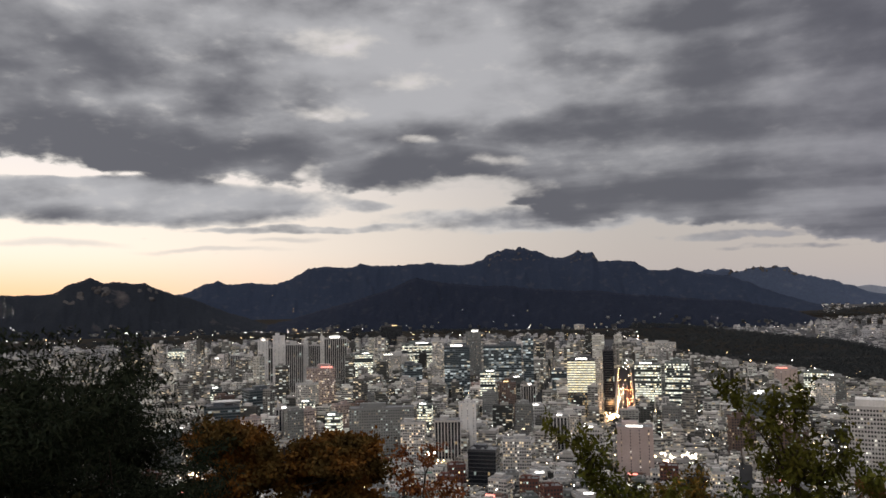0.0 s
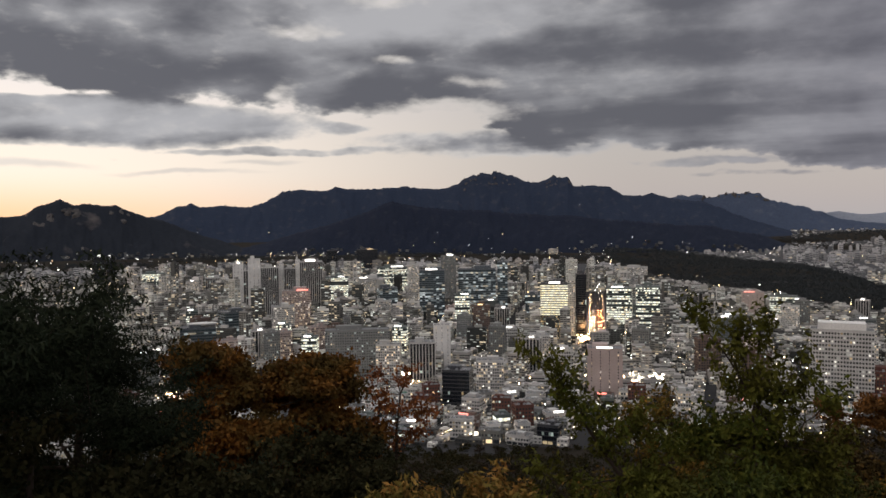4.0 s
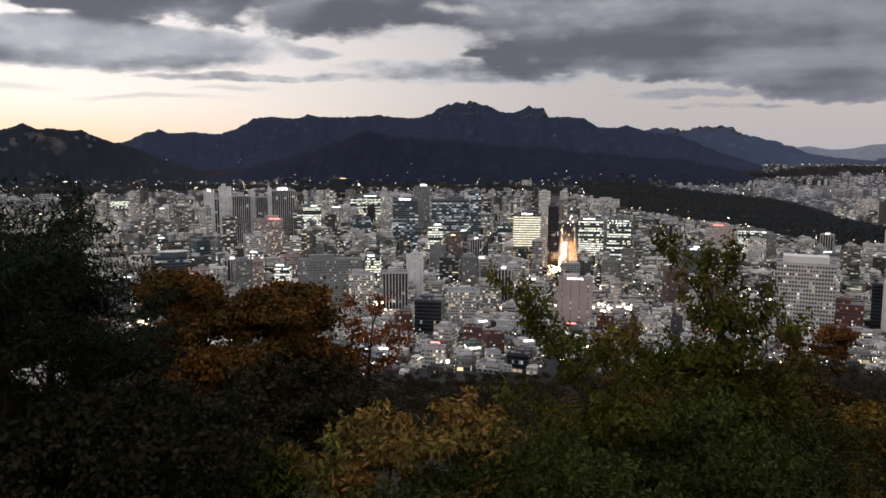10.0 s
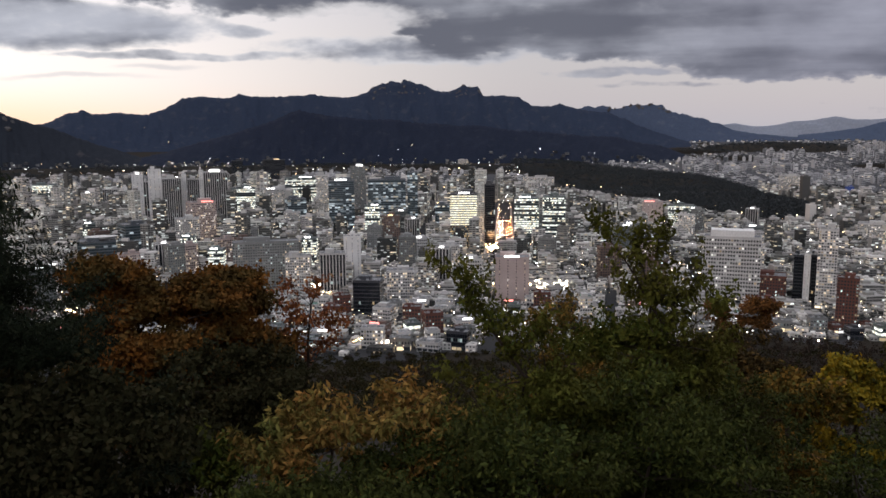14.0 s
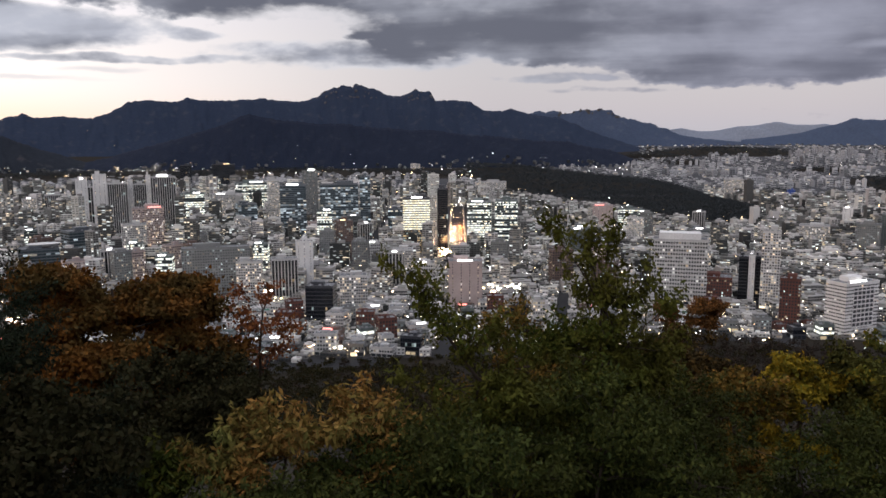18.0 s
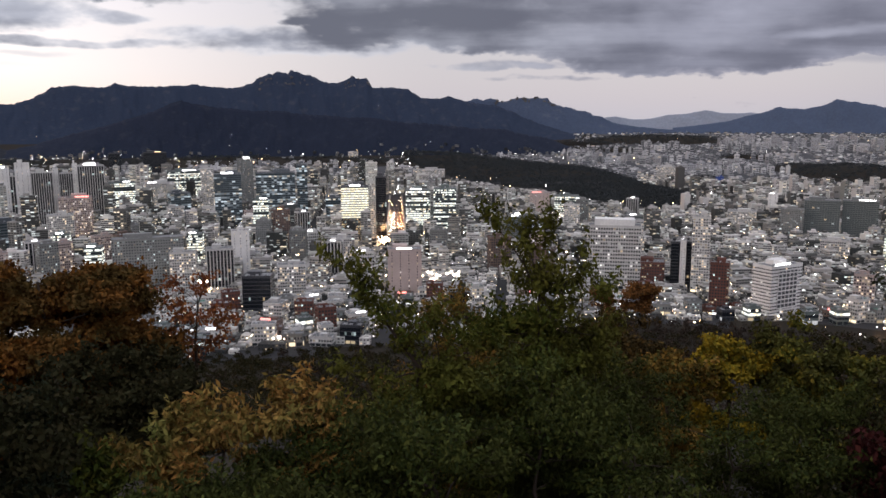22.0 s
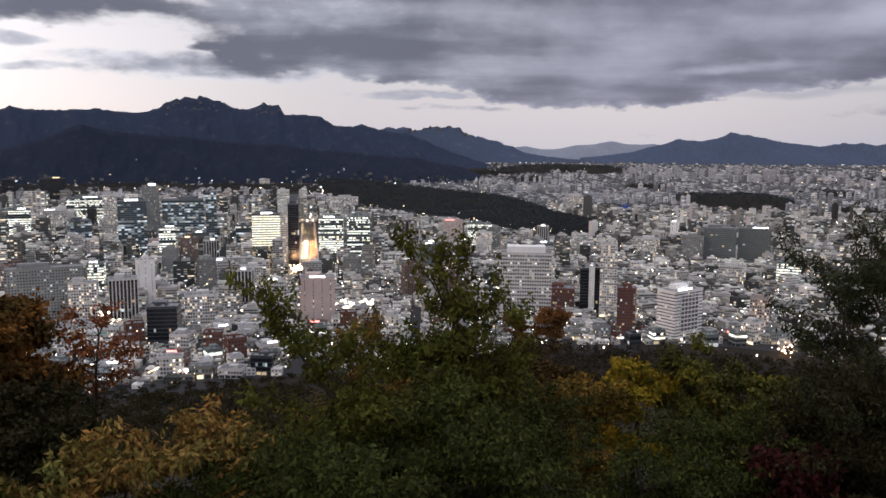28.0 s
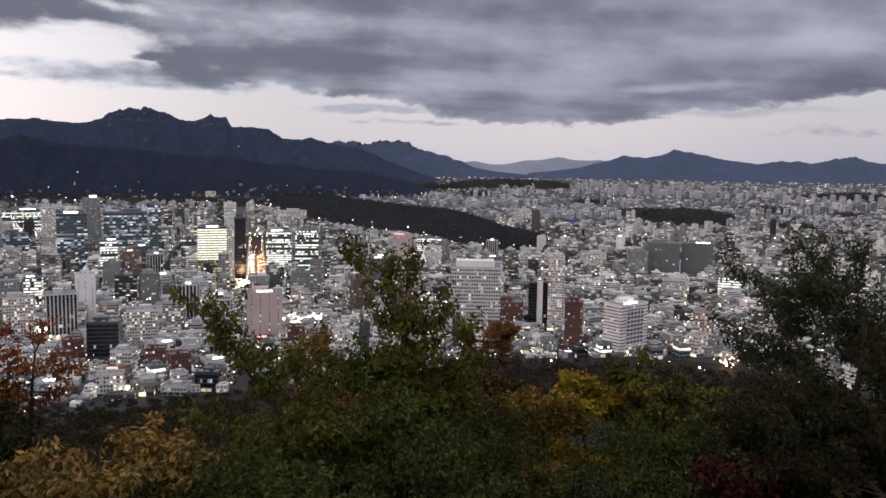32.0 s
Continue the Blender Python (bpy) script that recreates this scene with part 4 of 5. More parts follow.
# ---------------------------------------------------------------- the rest of the city, joined by quarter
for i in range(-100, 135):
    for j in range(50, 135):
        if i % 7 == 0 or j % 8 == 0:
            continue
        u, v = i * 37 + rng.uniform(-9, 9), j * 37 + rng.uniform(-9, 9)
        c, s = math.cos(radians(TURN)), math.sin(radians(TURN))
        x, y = u * c + v * s, -u * s + v * c
        d, az = math.hypot(x, y), math.degrees(math.atan2(x, y))
        if y > 0 and -36 < az < 64 and 2600 <= d < 4780 and not in_grove(x, y):
            if az < 15 and (d > 3660 or rng.random() < (d - 2950) / 800):
                continue
            if 15 <= az < 26 and d > 3660 + max(0, az - 20) * 60:
                continue
            rest.append((d, az, x, y))


def block_geo(rng, w, d, h, x, y, z, turn, storey, cols, fill, up):
    """Walls with a roof house, and panes on three sides that the hill can see."""
    walls = join_geo(box_geo(w, d, -5, h), box_geo(w * 0.4, d * 0.4, h - 0.5, h + min(4, h * 0.2), rng.uniform(-0.2, 0.2) * w, rng.uniform(-0.2, 0.2) * d))
    n = max(1, int(h / storey))
    cw, cd = max(1, round(w / cols)), max(1, round(d / cols))
    P = []
    for k in range(n):
        z0 = k * storey + storey * (1 - up) * 0.6
        for wide, off, cc, side in ((w, d / 2 + 0.2, cw, 0), (d, w / 2 + 0.2, cd, 1), (d, w / 2 + 0.2, cd, 3))[:3 if math.hypot(x, y) < 1700 else 2]:
            st = wide / cc
            for q in range(cc):
                u0 = -wide / 2 + st * (q + 0.5 - fill / 2)
                P.append((u0, u0 + st * fill, off, z0, z0 + storey * up, side))
    pv = []
    for u0, u1, o, z0, z1, side in P:
        for u, zz in ((u0, z0), (u1, z0), (u1, z1), (u0, z1)):
            pv.append((u, -o, zz) if side == 0 else (o, u, zz) if side == 1 else (-o, -u, zz))
    c, s = math.cos(turn), math.sin(turn)
    move = lambda vs: [(x + a * c - b * s, y + a * s + b * c, z + e) for a, b, e in vs]
    pf = [(4 * i, 4 * i + 1, 4 * i + 2, 4 * i + 3) for i in range(len(P))]
    return (move(walls[0]), walls[1]), (move(pv), pf)


quarters = {}
single = 0
for d, az, x, y in rest:
    far = max(0.0, (d - 2600) / 2100)
    k = 1.0 - 0.3 * min(1, far)
    core = -22 < az < 19 and 1150 < d < 2500
    w, dd = rng.uniform(12, 25) * k, rng.uniform(11, 20) * k
    h = d * rng.uniform(0.006, 0.017) * (1 if d < 2600 else k * 0.75)
    if core:
        h *= rng.uniform(1.2, 2.2)
        w *= 1.2
    pick = rng.random()
    if pick < (0.10 if core else 0.045):
        h *= 2.0 if d < 2600 else 2.6
    if az > 22 and d > 2600:
        h = rng.uniform(5, 9)
        estate = noise.noise((x * 0.0035, y * 0.0035, 8.0)) + (0.32 if az > 36 and d > 4150 else 0.0)
        if estate > 0.16:
            w, dd, h = rng.uniform(16, 24), 7.0, rng.uniform(20, 32)
    if d < 2600 and not free(x, y, max(w, dd) * 0.45):
        continue
    cap = -2.5 if az < 14 else -2.5 + min(1.0, (az - 14) / 20) * 1.6
    e = park_edges(az)
    if e and d < e[0]:
        cap = -math.degrees(math.atan2(200, e[0])) + 0.2
    h = max(5.0, min(h, 200 + d * math.tan(radians(cap + rng.uniform(-0.5, 0.1))) - rise(x, y)))
    turn = radians(-TURN + rng.choice((0, 0, 0, 90, 14, -20)))
    st = max(3.3, d * (0.0018 if d < 2600 else 0.0023))
    wg, pg = block_geo(rng, w, dd, h, x, y, rise(x, y), turn, st, max(4.0, d * (0.0042 if d < 2600 else 0.0040)), rng.choice((0.7, 0.85, 0.96)), rng.choice((0.34, 0.42, 0.52)))
    if single < 165 and abs(az - 14) < 30:
        one = tagged(mesh_object("city_block", wg[0], wg[1], MIXED_WALL), "plain city block with a roof house and rows of windows", "building", "city blocks beyond the nearest streets")
        mesh_object("window", pg[0], pg[1], GLASS["far"], one)["kind"] = "stuff"
        single += 1
        continue
    key = (int((az + 36) // 20), int(d // 700))
    q = quarters.setdefault(key, [[], [], [], []])
    n = len(q[0])
    q[0] += wg[0]
    q[1] += [tuple(i + n for i in f) for f in wg[1]]
    n = len(q[2])
    q[2] += pg[0]
    q[3] += [tuple(i + n for i in f) for f in pg[1]]
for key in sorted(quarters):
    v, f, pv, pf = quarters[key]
    ob = mesh_object("city_quarter", v, f, HAZED_WALL if key[1] > 3 else MIXED_WALL)
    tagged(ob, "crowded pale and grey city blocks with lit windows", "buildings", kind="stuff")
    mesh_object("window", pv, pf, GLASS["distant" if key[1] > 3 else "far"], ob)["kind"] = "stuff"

# ---------------------------------------------------------------- tall apartment slabs of the far estates, each a thing
ESTATE = material("estate_plaster", (0.42, 0.42, 0.43), 0.8, vary=0.15, grain=0.4)
for a0, a1, d0, d1, n, h0, h1 in ((36.6, 47.0, 3820, 4230, 26, 34, 58), (49.8, 58.0, 3700, 4000, 12, 28, 44), (33.5, 37.5, 3020, 3300, 8, 24, 36), (28.5, 33.0, 3300, 3700, 8, 22, 34)):
    for k in range(n):
        az, d = a0 + (a1 - a0) * (k + rng.uniform(0.1, 0.9)) / n, rng.uniform(d0, d1)
        x, y = spot(az, d)
        wg, pg = block_geo(rng, rng.uniform(18, 36), 9, rng.uniform(h0, h1), 0, 0, 0, radians(-az + rng.choice((0, 0, 18, -25))), 6.0, 9.0, 0.7, 0.35)
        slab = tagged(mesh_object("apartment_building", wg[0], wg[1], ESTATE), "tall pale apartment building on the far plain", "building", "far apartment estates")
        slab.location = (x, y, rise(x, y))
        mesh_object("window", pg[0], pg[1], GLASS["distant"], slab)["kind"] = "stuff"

# ---------------------------------------------------------------- crowded low houses between the blocks at the hill's foot
rh = random.Random(33)
old = {}
c, s = math.cos(radians(TURN + 9)), math.sin(radians(TURN + 9))
for i in range(-75, 100):
    for j in range(30, 112):
        if i % 9 == 0 or j % 7 == 0:
            continue
        u, v = i * 12.5 + rh.uniform(-2, 2), j * 12.5 + rh.uniform(-2, 2)
        x, y = u * c + v * s, -u * s + v * c
        d, az = math.hypot(x, y), math.degrees(math.atan2(x, y))
        if not (-30 < az < 60 and 640 < d < 1350) or not free(x, y, 4.0):
            continue
        w, dd, h = rh.uniform(7, 12.5), rh.uniform(7, 12), rh.choice((3.5, 4, 6.5, 7, 7, 10))
        wg, pg = block_geo(rh, w, dd, h, x, y, rise(x, y), radians(-TURN - 9 + rh.uniform(-8, 8)), 3.2, 3.4, 0.5, 0.4)
        q = old.setdefault(int((az + 36) // 20), [[], [], [], []])
        q[1] += [tuple(k + len(q[0]) for k in f) for f in wg[1]]
        q[0] += wg[0]
        q[3] += [tuple(k + len(q[2]) for k in f) for f in pg[1]]
        q[2] += pg[0]
for key in sorted(old):
    v, f, pv, pf = old[key]
    ob = tagged(mesh_object("low_houses", v, f, MIXED_WALL), "crowded low houses with flat pale roofs", "houses", kind="stuff")
    mesh_object("window", pv, pf, GLASS["home"], ob)["kind"] = "stuff"

# ---------------------------------------------------------------- lamps in the streets
def bulbs(name, label, places, mat):
    v, f = [], []
    for x, y, z, r in places:
        n = len(v)
        v += [(x, y, z + r), (x + r, y, z), (x, y + r, z), (x - r, y, z), (x, y - r, z), (x, y, z - r)]
        f += [(n, n + 1, n + 2), (n, n + 2, n + 3), (n, n + 3, n + 4), (n, n + 4, n + 1), (n + 5, n + 2, n + 1), (n + 5, n + 3, n + 2), (n + 5, n + 4, n + 3), (n + 5, n + 1, n + 4)]
    return tagged(mesh_object(name, v, f, mat), label, "street lights", kind="stuff")


white, warm, square_white, square_warm = [], [], [], []
for i in range(4600):
    az, d = rng.uniform(-34, 62), 700 + (1900 * rng.random() ** 1.1 if i % 6 else 3800 * rng.random())
    x, y = spot(az, d)
    if in_grove(x, y) or math.sqrt(0.6 * x * x + y * y) < 700 or (az < 15 and d > 3560):
        continue
    r = d * (0.00020 + 0.00062 * rng.random() ** 3) * (0.5 if d > 2600 else 1)
    if i % 11 == 0 and d < 1900:
        (square_warm if i % 33 else square_white).append((x, y, rise(x, y) + 8, rng.uniform(0.5, 1.0)))
        continue
    (warm if rng.random() < 0.56 else white).append((x, y, rise(x, y) + rng.uniform(5, 9) + (rng.random() ** 3) * d * 0.012, r))
# places that stand out: lit squares and street mouths
for az, d, wide, n, tone in ((16.6, 985, 20, 30, white), (15.2, 965, 12, 9, warm), (-17.6, 1180, 14, 16, warm), (-17.2, 1050, 9, 8, white), (-0.9, 985, 10, 26, white), (-10.4, 1320, 16, 16, white), (-8.6, 1405, 14, 12, warm), (-0.7, 930, 12, 8, warm),
                             (3.4, 705, 26, 12, warm), (1.0, 730, 30, 10, white), (47.6, 830, 12, 10, warm), (12.7, 1300, 22, 34, warm), (-6.9, 1290, 20, 14, white), (25.5, 1640, 40, 14, white), (8.7, 965, 16, 8, warm), (12.1, 720, 14, 8, warm), (-6.2, 925, 12, 8, white), (5.8, 690, 16, 8, warm), (-18.2, 925, 10, 14, warm)):
    for _ in range(n):
        x, y = spot(az, d)
        x, y = x + rng.uniform(-wide, wide), y + rng.uniform(-wide, wide) * 0.7
        (square_warm if tone is warm else square_white).append((x, y, rise(x, y) + rng.uniform(5, 12), d * rng.uniform(0.0005, 0.0013) * (0.35 if d < 800 else 1)))
for k in range(230):
    az, d = rng.uniform(-34, 26), rng.uniform(3050, 3640)
    x, y = spot(az, d)
    if not in_grove(x, y):
        (warm if k % 4 == 0 else white).append((x, y, rise(x, y) + rng.uniform(8, 20), rng.uniform(0.6, 1.7)))
bulbs("street_light", "small white lamps scattered through the streets", white, LAMP_WHITE)
bulbs("street_light", "bright white lamps of squares and street corners", square_white, SQUARE_WHITE)
bulbs("street_light", "bright amber lamps of squares and street corners", square_warm, SQUARE_WARM)
bulbs("street_light", "small amber lamps scattered through the streets", warm, LAMP_WARM)

# houses climbing the mountains' feet
hv, hf, pv, pf = [], [], [], []
for name, a, b, n, up in (("mountain_front", -15, -3, 130, 0.30), ("mountain_front", -3, 12, 60, 0.14), ("mountain_rocky_west", -29, -12, 110, 0.22), ("mountain_front", 12, 27, 110, 0.36)):
    vs, cols, m0, m1, nu = slopes[name]
    for _ in range(n):
        i = max(0, min(nu, int((rng.uniform(a, b) - m0) / (m1 - m0) * nu)))
        x, y, z = vs[i * cols + int(cols * 0.62 * up * rng.random() ** 1.5)]
        w, h = rng.uniform(8, 18), rng.uniform(5, 9)
        wg, pg = block_geo(rng, w, 8, h, x + rng.uniform(-6, 6), y - 6, z, rng.uniform(-0.5, 0.5), 4.5, 9, 0.7, 0.4)
        hf += [tuple(q + len(hv) for q in f) for f in wg[1]]
        hv += wg[0]
        pf += [tuple(q + len(pv) for q in f) for f in pg[1]]
        pv += pg[0]
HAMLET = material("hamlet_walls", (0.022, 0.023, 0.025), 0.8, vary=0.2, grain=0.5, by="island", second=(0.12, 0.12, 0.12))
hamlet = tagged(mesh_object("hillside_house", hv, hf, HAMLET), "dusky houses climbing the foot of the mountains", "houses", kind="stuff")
mesh_object("window", pv, pf, GLASS["far"], hamlet)["kind"] = "stuff"

# lamps on the slopes: hamlets, a lit wall climbing the western hill
hill_lamps, glimmer = [], []
for name, a, b, n, up in (("mountain_front", -15, 26, 52, 0.45), ("mountain_main_ridge", -16, 18, 16, 0.62), ("mountain_rocky_west", -20, -11, 12, 0.25), ("mountain_front", -11.5, -6, 46, 0.28)):
    vs, cols, m0, m1, nu = slopes[name]
    for _ in range(n):
        i = int((rng.uniform(a, b) - m0) / (m1 - m0) * nu)
        q = int(cols * 0.62 * up * rng.random())
        x, y, z = vs[max(0, min(nu, i)) * cols + q]
        k = 1 - 4 / math.hypot(x, y)
        (glimmer if rng.random() < 0.4 else hill_lamps).append((x * k + rng.uniform(-8, 8), y * k, z + 5, rng.uniform(0.5, 1.4)))
vs, cols, m0, m1, nu = slopes["mountain_rocky_west"]
for k in range(13):
    i = int((-29.4 + 0.3 * math.sin(k * 0.9) - m0) / (m1 - m0) * nu)
    x, y, z = vs[i * cols + int(cols * (0.12 + 0.035 * k))]
    hill_lamps.append((x + 14 * math.sin(k * 1.7), y - 5, z + 5, rng.uniform(0.6, 1.1)))
bulbs("hillside_light", "scattered white lamps of hillside hamlets", hill_lamps, LAMP_WHITE)
bulbs("hillside_light", "amber lamps on the mountain slopes", glimmer, LAMP_WARM)

# ---------------------------------------------------------------- trees
def leaf_cloud(centres, per, spread, size, rng_np, droop=0.3, slim=0.42, squash=0.6):
    """Many small folded leaves round the twigs: each four corners and two faces."""
    c = np.repeat(np.array(centres), per, axis=0)
    n = len(c)
    c = c + rng_np.normal(0, 1, (n, 3)) * np.array([spread, spread, spread * squash])
    a = rng_np.normal(0, 1, (n, 3))
    a[:, 2] -= droop
    a /= np.linalg.norm(a, axis=1)[:, None]
    b = np.cross(a, rng_np.normal(0, 1, (n, 3)))
    b /= np.linalg.norm(b, axis=1)[:, None]
    nn = np.cross(a, b)
    L = size * rng_np.uniform(0.6, 1.3, (n, 1))
    W = L * slim
    v = np.stack([c, c + a * L * 0.5 + b * W * 0.5 + nn * L * 0.08, c + a * L, c + a * L * 0.5 - b * W * 0.5 + nn * L * 0.08], 1).reshape(-1, 3)
    i = np.arange(n) * 4
    f = np.concatenate([np.stack([i, i + 1, i + 2], 1), np.stack([i, i + 2, i + 3], 1)])
    return v, f


def np_mesh(name, v, f, mat, parent=None):
    me = bpy.data.meshes.new(name)
    me.vertices.add(len(v))
    me.vertices.foreach_set("co", np.asarray(v, dtype=np.float32).ravel())
    me.loops.add(f.size)
    me.loops.foreach_set("vertex_index", f.astype(np.int32).ravel())
    me.polygons.add(len(f))
    me.polygons.foreach_set("loop_start", np.arange(len(f), dtype=np.int32) * f.shape[1])
    me.polygons.foreach_set("loop_total", np.full(len(f), f.shape[1], dtype=np.int32))
    me.update(calc_edges=True)
    me.materials.append(mat)
    ob = new(name, me)
    if parent:
        ob.parent = parent
    return ob


def tube(points, radii, sides=6):
    v, f = [], []
    for k, (p, r) in enumerate(zip(points, radii)):
        t = (points[min(k + 1, len(points) - 1)] - points[max(k - 1, 0)]).normalized()
        u = t.orthogonal().normalized()
        w = t.cross(u)
        for s in range(sides):
            a = 2 * math.pi * s / sides
            v.append(tuple(p + (u * math.cos(a) + w * math.sin(a)) * r))
    for k in range(len(points) - 1):
        for s in range(sides):
            a, b = k * sides + s, k * sides + (s + 1) % sides
            f.append((a, b, b + sides, a + sides))
    return v, f


def tree(name, label, az, dist, top_el, crown, leaves, mat, seed, group="", lean=0.0, low=0.35, tips=90, leaders=(), shoots=(), trunk=0.13, spray=0.35, squash=0.6, boughs=18, flat=0.4):
    """crown: half-widths across and along; leaves: (per twig, spread, length, slimness); low: how far down the crown begins;
    boughs: how many pads of foliage hang in the crown, flat: how flat they lie;
    leaders: extra shoots as (offset across, height above the crown's middle); shoots: leafy stems that stand out of the crown,
    each (across, height under the eye) at its foot and at its tip, and its radius."""
    rg = random.Random(seed)
    rn = np.random.RandomState(seed)
    x, y = spot(az, dist)
    z = rise(x, y) - 0.15
    top = 200 + math.hypot(x, y) * math.tan(radians(top_el)) - z
    root = tagged(new(name), label, "tree", group)
    root.location = (x, y, z)
    root.rotation_euler = (0, 0, radians(-az))
    h0 = top * low
    mid = Vector((lean, 0, (top + h0) / 2))
    half = (top - h0) / 2
    spine = [Vector((lean * (k / 6) ** 1.5 + 0.06 * math.sin(k * 1.9 + seed), 0.05 * math.cos(k * 1.3 + seed), top * 0.9 * k / 6)) for k in range(7)]
    v, f = tube(spine, [trunk * (1 - 0.13 * k) for k in range(7)], 8)
    mesh_object("trunk", v, f, BARK, root, True)
    nodes = [(p, trunk * (1 - 0.13 * k)) for k, p in enumerate(spine) if k > 0]
    pads = []
    for _ in range(boughs):
        while True:
            q = Vector((rg.uniform(-1, 1), rg.uniform(-1, 1), rg.uniform(-1, 1)))
            if q.length > 0.4 and abs(q.x) ** 2.6 + abs(q.y) ** 2.6 + abs(q.z) ** 2.6 < 1:
                break
        pads.append(Vector((mid.x + q.x * crown[0], mid.y + q.y * crown[1], mid.z + q.z * half)))
    size = 0.62 * (crown[0] * crown[1] * half / boughs) ** (1 / 3)
    ends = []
    for _ in range(tips):
        c = rg.choice(pads)
        ends.append(c + Vector((rg.gauss(0, size), rg.gauss(0, size), rg.gauss(0, size * flat))))
    for dx, dz in leaders:
        ends.append(Vector((mid.x + dx, rg.uniform(-0.2, 0.2), mid.z + dz)))
    airy = set()
    for x0, d0, x1, d1, r in shoots:
        a, b = Vector((x0, -0.25, 200 + d0 - z)), Vector((x1, -0.35, 200 + d1 - z))
        bow = Vector((0.05 * (b.z - a.z) * rg.uniform(-1, 1), 0, 0.06 * abs(b.x - a.x)))
        pts = [a.lerp(b, k / 7) + bow * math.sin(math.pi * k / 7) + Vector((rg.uniform(-1, 1), 0, rg.uniform(-1, 1))) * 0.015 for k in range(8)]
        v, f = tube(pts, [r * (1 - 0.12 * k) for k in range(8)], 7)
        mesh_object("stem", v, f, BARK, root, True)
        nodes += [(p, r * (1 - 0.12 * k)) for k, p in enumerate(pts)]
        for k in range(int(11 * (b - a).length)):
            u = rg.uniform(0.3, 1.0)
            reach = 0.07 + 0.26 * (1 - u)
            ends.append((a.lerp(b, u) + bow * math.sin(math.pi * u) + Vector((rg.gauss(0.3, 1) * reach, rg.gauss(0, 1) * reach, rg.uniform(-0.5, 0.9) * reach))).freeze())
            airy.add(ends[-1])
    ends.sort(key=lambda e: min((e - p).length for p, _ in nodes))
    twigs, limbs, centres, sprays = ([], []), 0, [], []
    for e in pads + ends:
        big = limbs < boughs and limbs < 20
        start, r = min(nodes, key=lambda q: (q[0] - e).length + (3.0 if q[0].z > e.z + 0.2 else 0) + (0.4 if q[1] < 0.012 else 0))
        bend = Vector((rg.uniform(-1, 1), rg.uniform(-1, 1), rg.uniform(-0.2, 0.9))) * (e - start).length * 0.13
        pts = [start, start.lerp(e, 0.35) + bend * 0.8, start.lerp(e, 0.7) + bend, e]
        r1 = max(0.005, min(r * 0.6, 0.05))
        geo = tube(pts, [r1, r1 * 0.75, r1 * 0.5, r1 * 0.25], 5)
        if big:
            mesh_object("limb", geo[0], geo[1], BARK, root, True)
            limbs += 1
        else:
            n = len(twigs[0])
            twigs[0].extend(geo[0])
            twigs[1].extend(tuple(i + n for i in q) for q in geo[1])
        nodes += [(pts[1], r1 * 0.75), (pts[2], r1 * 0.5), (e, r1 * 0.3)]
        away = (e - spine[2]).normalized() + Vector((rg.uniform(-0.5, 0.5), rg.uniform(-0.5, 0.5), rg.uniform(-0.4, 0.5)))
        tip = e + away.normalized() * spray * rg.uniform(0.5, 1.2)
        tip.z -= 0.12 * spray
        n = len(twigs[0])
        geo = tube([e, tip], [r1 * 0.22, 0.002], 3)
        twigs[0].extend(geo[0])
        twigs[1].extend(tuple(i + n for i in q) for q in geo[1])
        if e.is_frozen and e in airy:
            sprays += [tuple(start.lerp(e, k / 5)) for k in range(2, 5)] + [tuple(e.lerp(tip, k / 6)) for k in range(7)]
        else:
            centres += [tuple(pts[2].lerp(e, k / 4)) for k in range(4)] + [tuple(e.lerp(tip, k / 4)) for k in range(1, 5)]
    if twigs[0]:
        mesh_object("twig", twigs[0], twigs[1], BARK, root)["kind"] = "stuff"
    lv, lf = leaf_cloud(centres, max(2, round(leaves[0] * 0.27)), leaves[1] * 0.5, leaves[2], rn, slim=leaves[3], squash=squash, droop=0.7)
    if sprays:
        sv, sf = leaf_cloud(sprays, 4, 0.035, leaves[2] * 1.05, rn, slim=leaves[3], squash=0.7, droop=0.5)
        lv, lf = np.concatenate([lv, sv]), np.concatenate([lf, sf + len(lv)])
    crown_ob = np_mesh("crown", lv, lf, mat, root)
    crown_ob["kind"] = "stuff"
    return root


# shade is darkened into the near-black and the shaded greens below
DEEP_SHADE_LEAF = leaf_mat("deep_shade_green_leaves", (0.013, 0.013, 0.005), (0.019, 0.018, 0.007), (0.027, 0.022, 0.009))
GREEN_LEAF = leaf_mat("green_leaves", (0.026, 0.036, 0.006), (0.044, 0.052, 0.008), (0.076, 0.070, 0.012), patch=(0.062, 0.058, 0.010))
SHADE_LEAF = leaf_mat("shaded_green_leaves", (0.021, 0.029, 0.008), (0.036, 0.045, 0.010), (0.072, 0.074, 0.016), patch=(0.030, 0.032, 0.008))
TURNING_LEAF = leaf_mat("turning_leaves", (0.038, 0.040, 0.010), (0.095, 0.062, 0.013), (0.17, 0.088, 0.017))
ORANGE_LEAF = leaf_mat("orange_maple_leaves", (0.075, 0.034, 0.009), (0.125, 0.049, 0.010), (0.17, 0.068, 0.012), patch=(0.058, 0.036, 0.010))
RUST_LEAF = leaf_mat("rust_leaves", (0.10, 0.036, 0.016), (0.17, 0.055, 0.020), (0.25, 0.10, 0.03))
BROWN_LEAF = leaf_mat("brown_orange_leaves", (0.06, 0.032, 0.012), (0.11, 0.050, 0.015), (0.17, 0.075, 0.02))
UMBER_LEAF = leaf_mat("umber_leaves", (0.022, 0.016, 0.006), (0.040, 0.026, 0.008), (0.075, 0.042, 0.011))
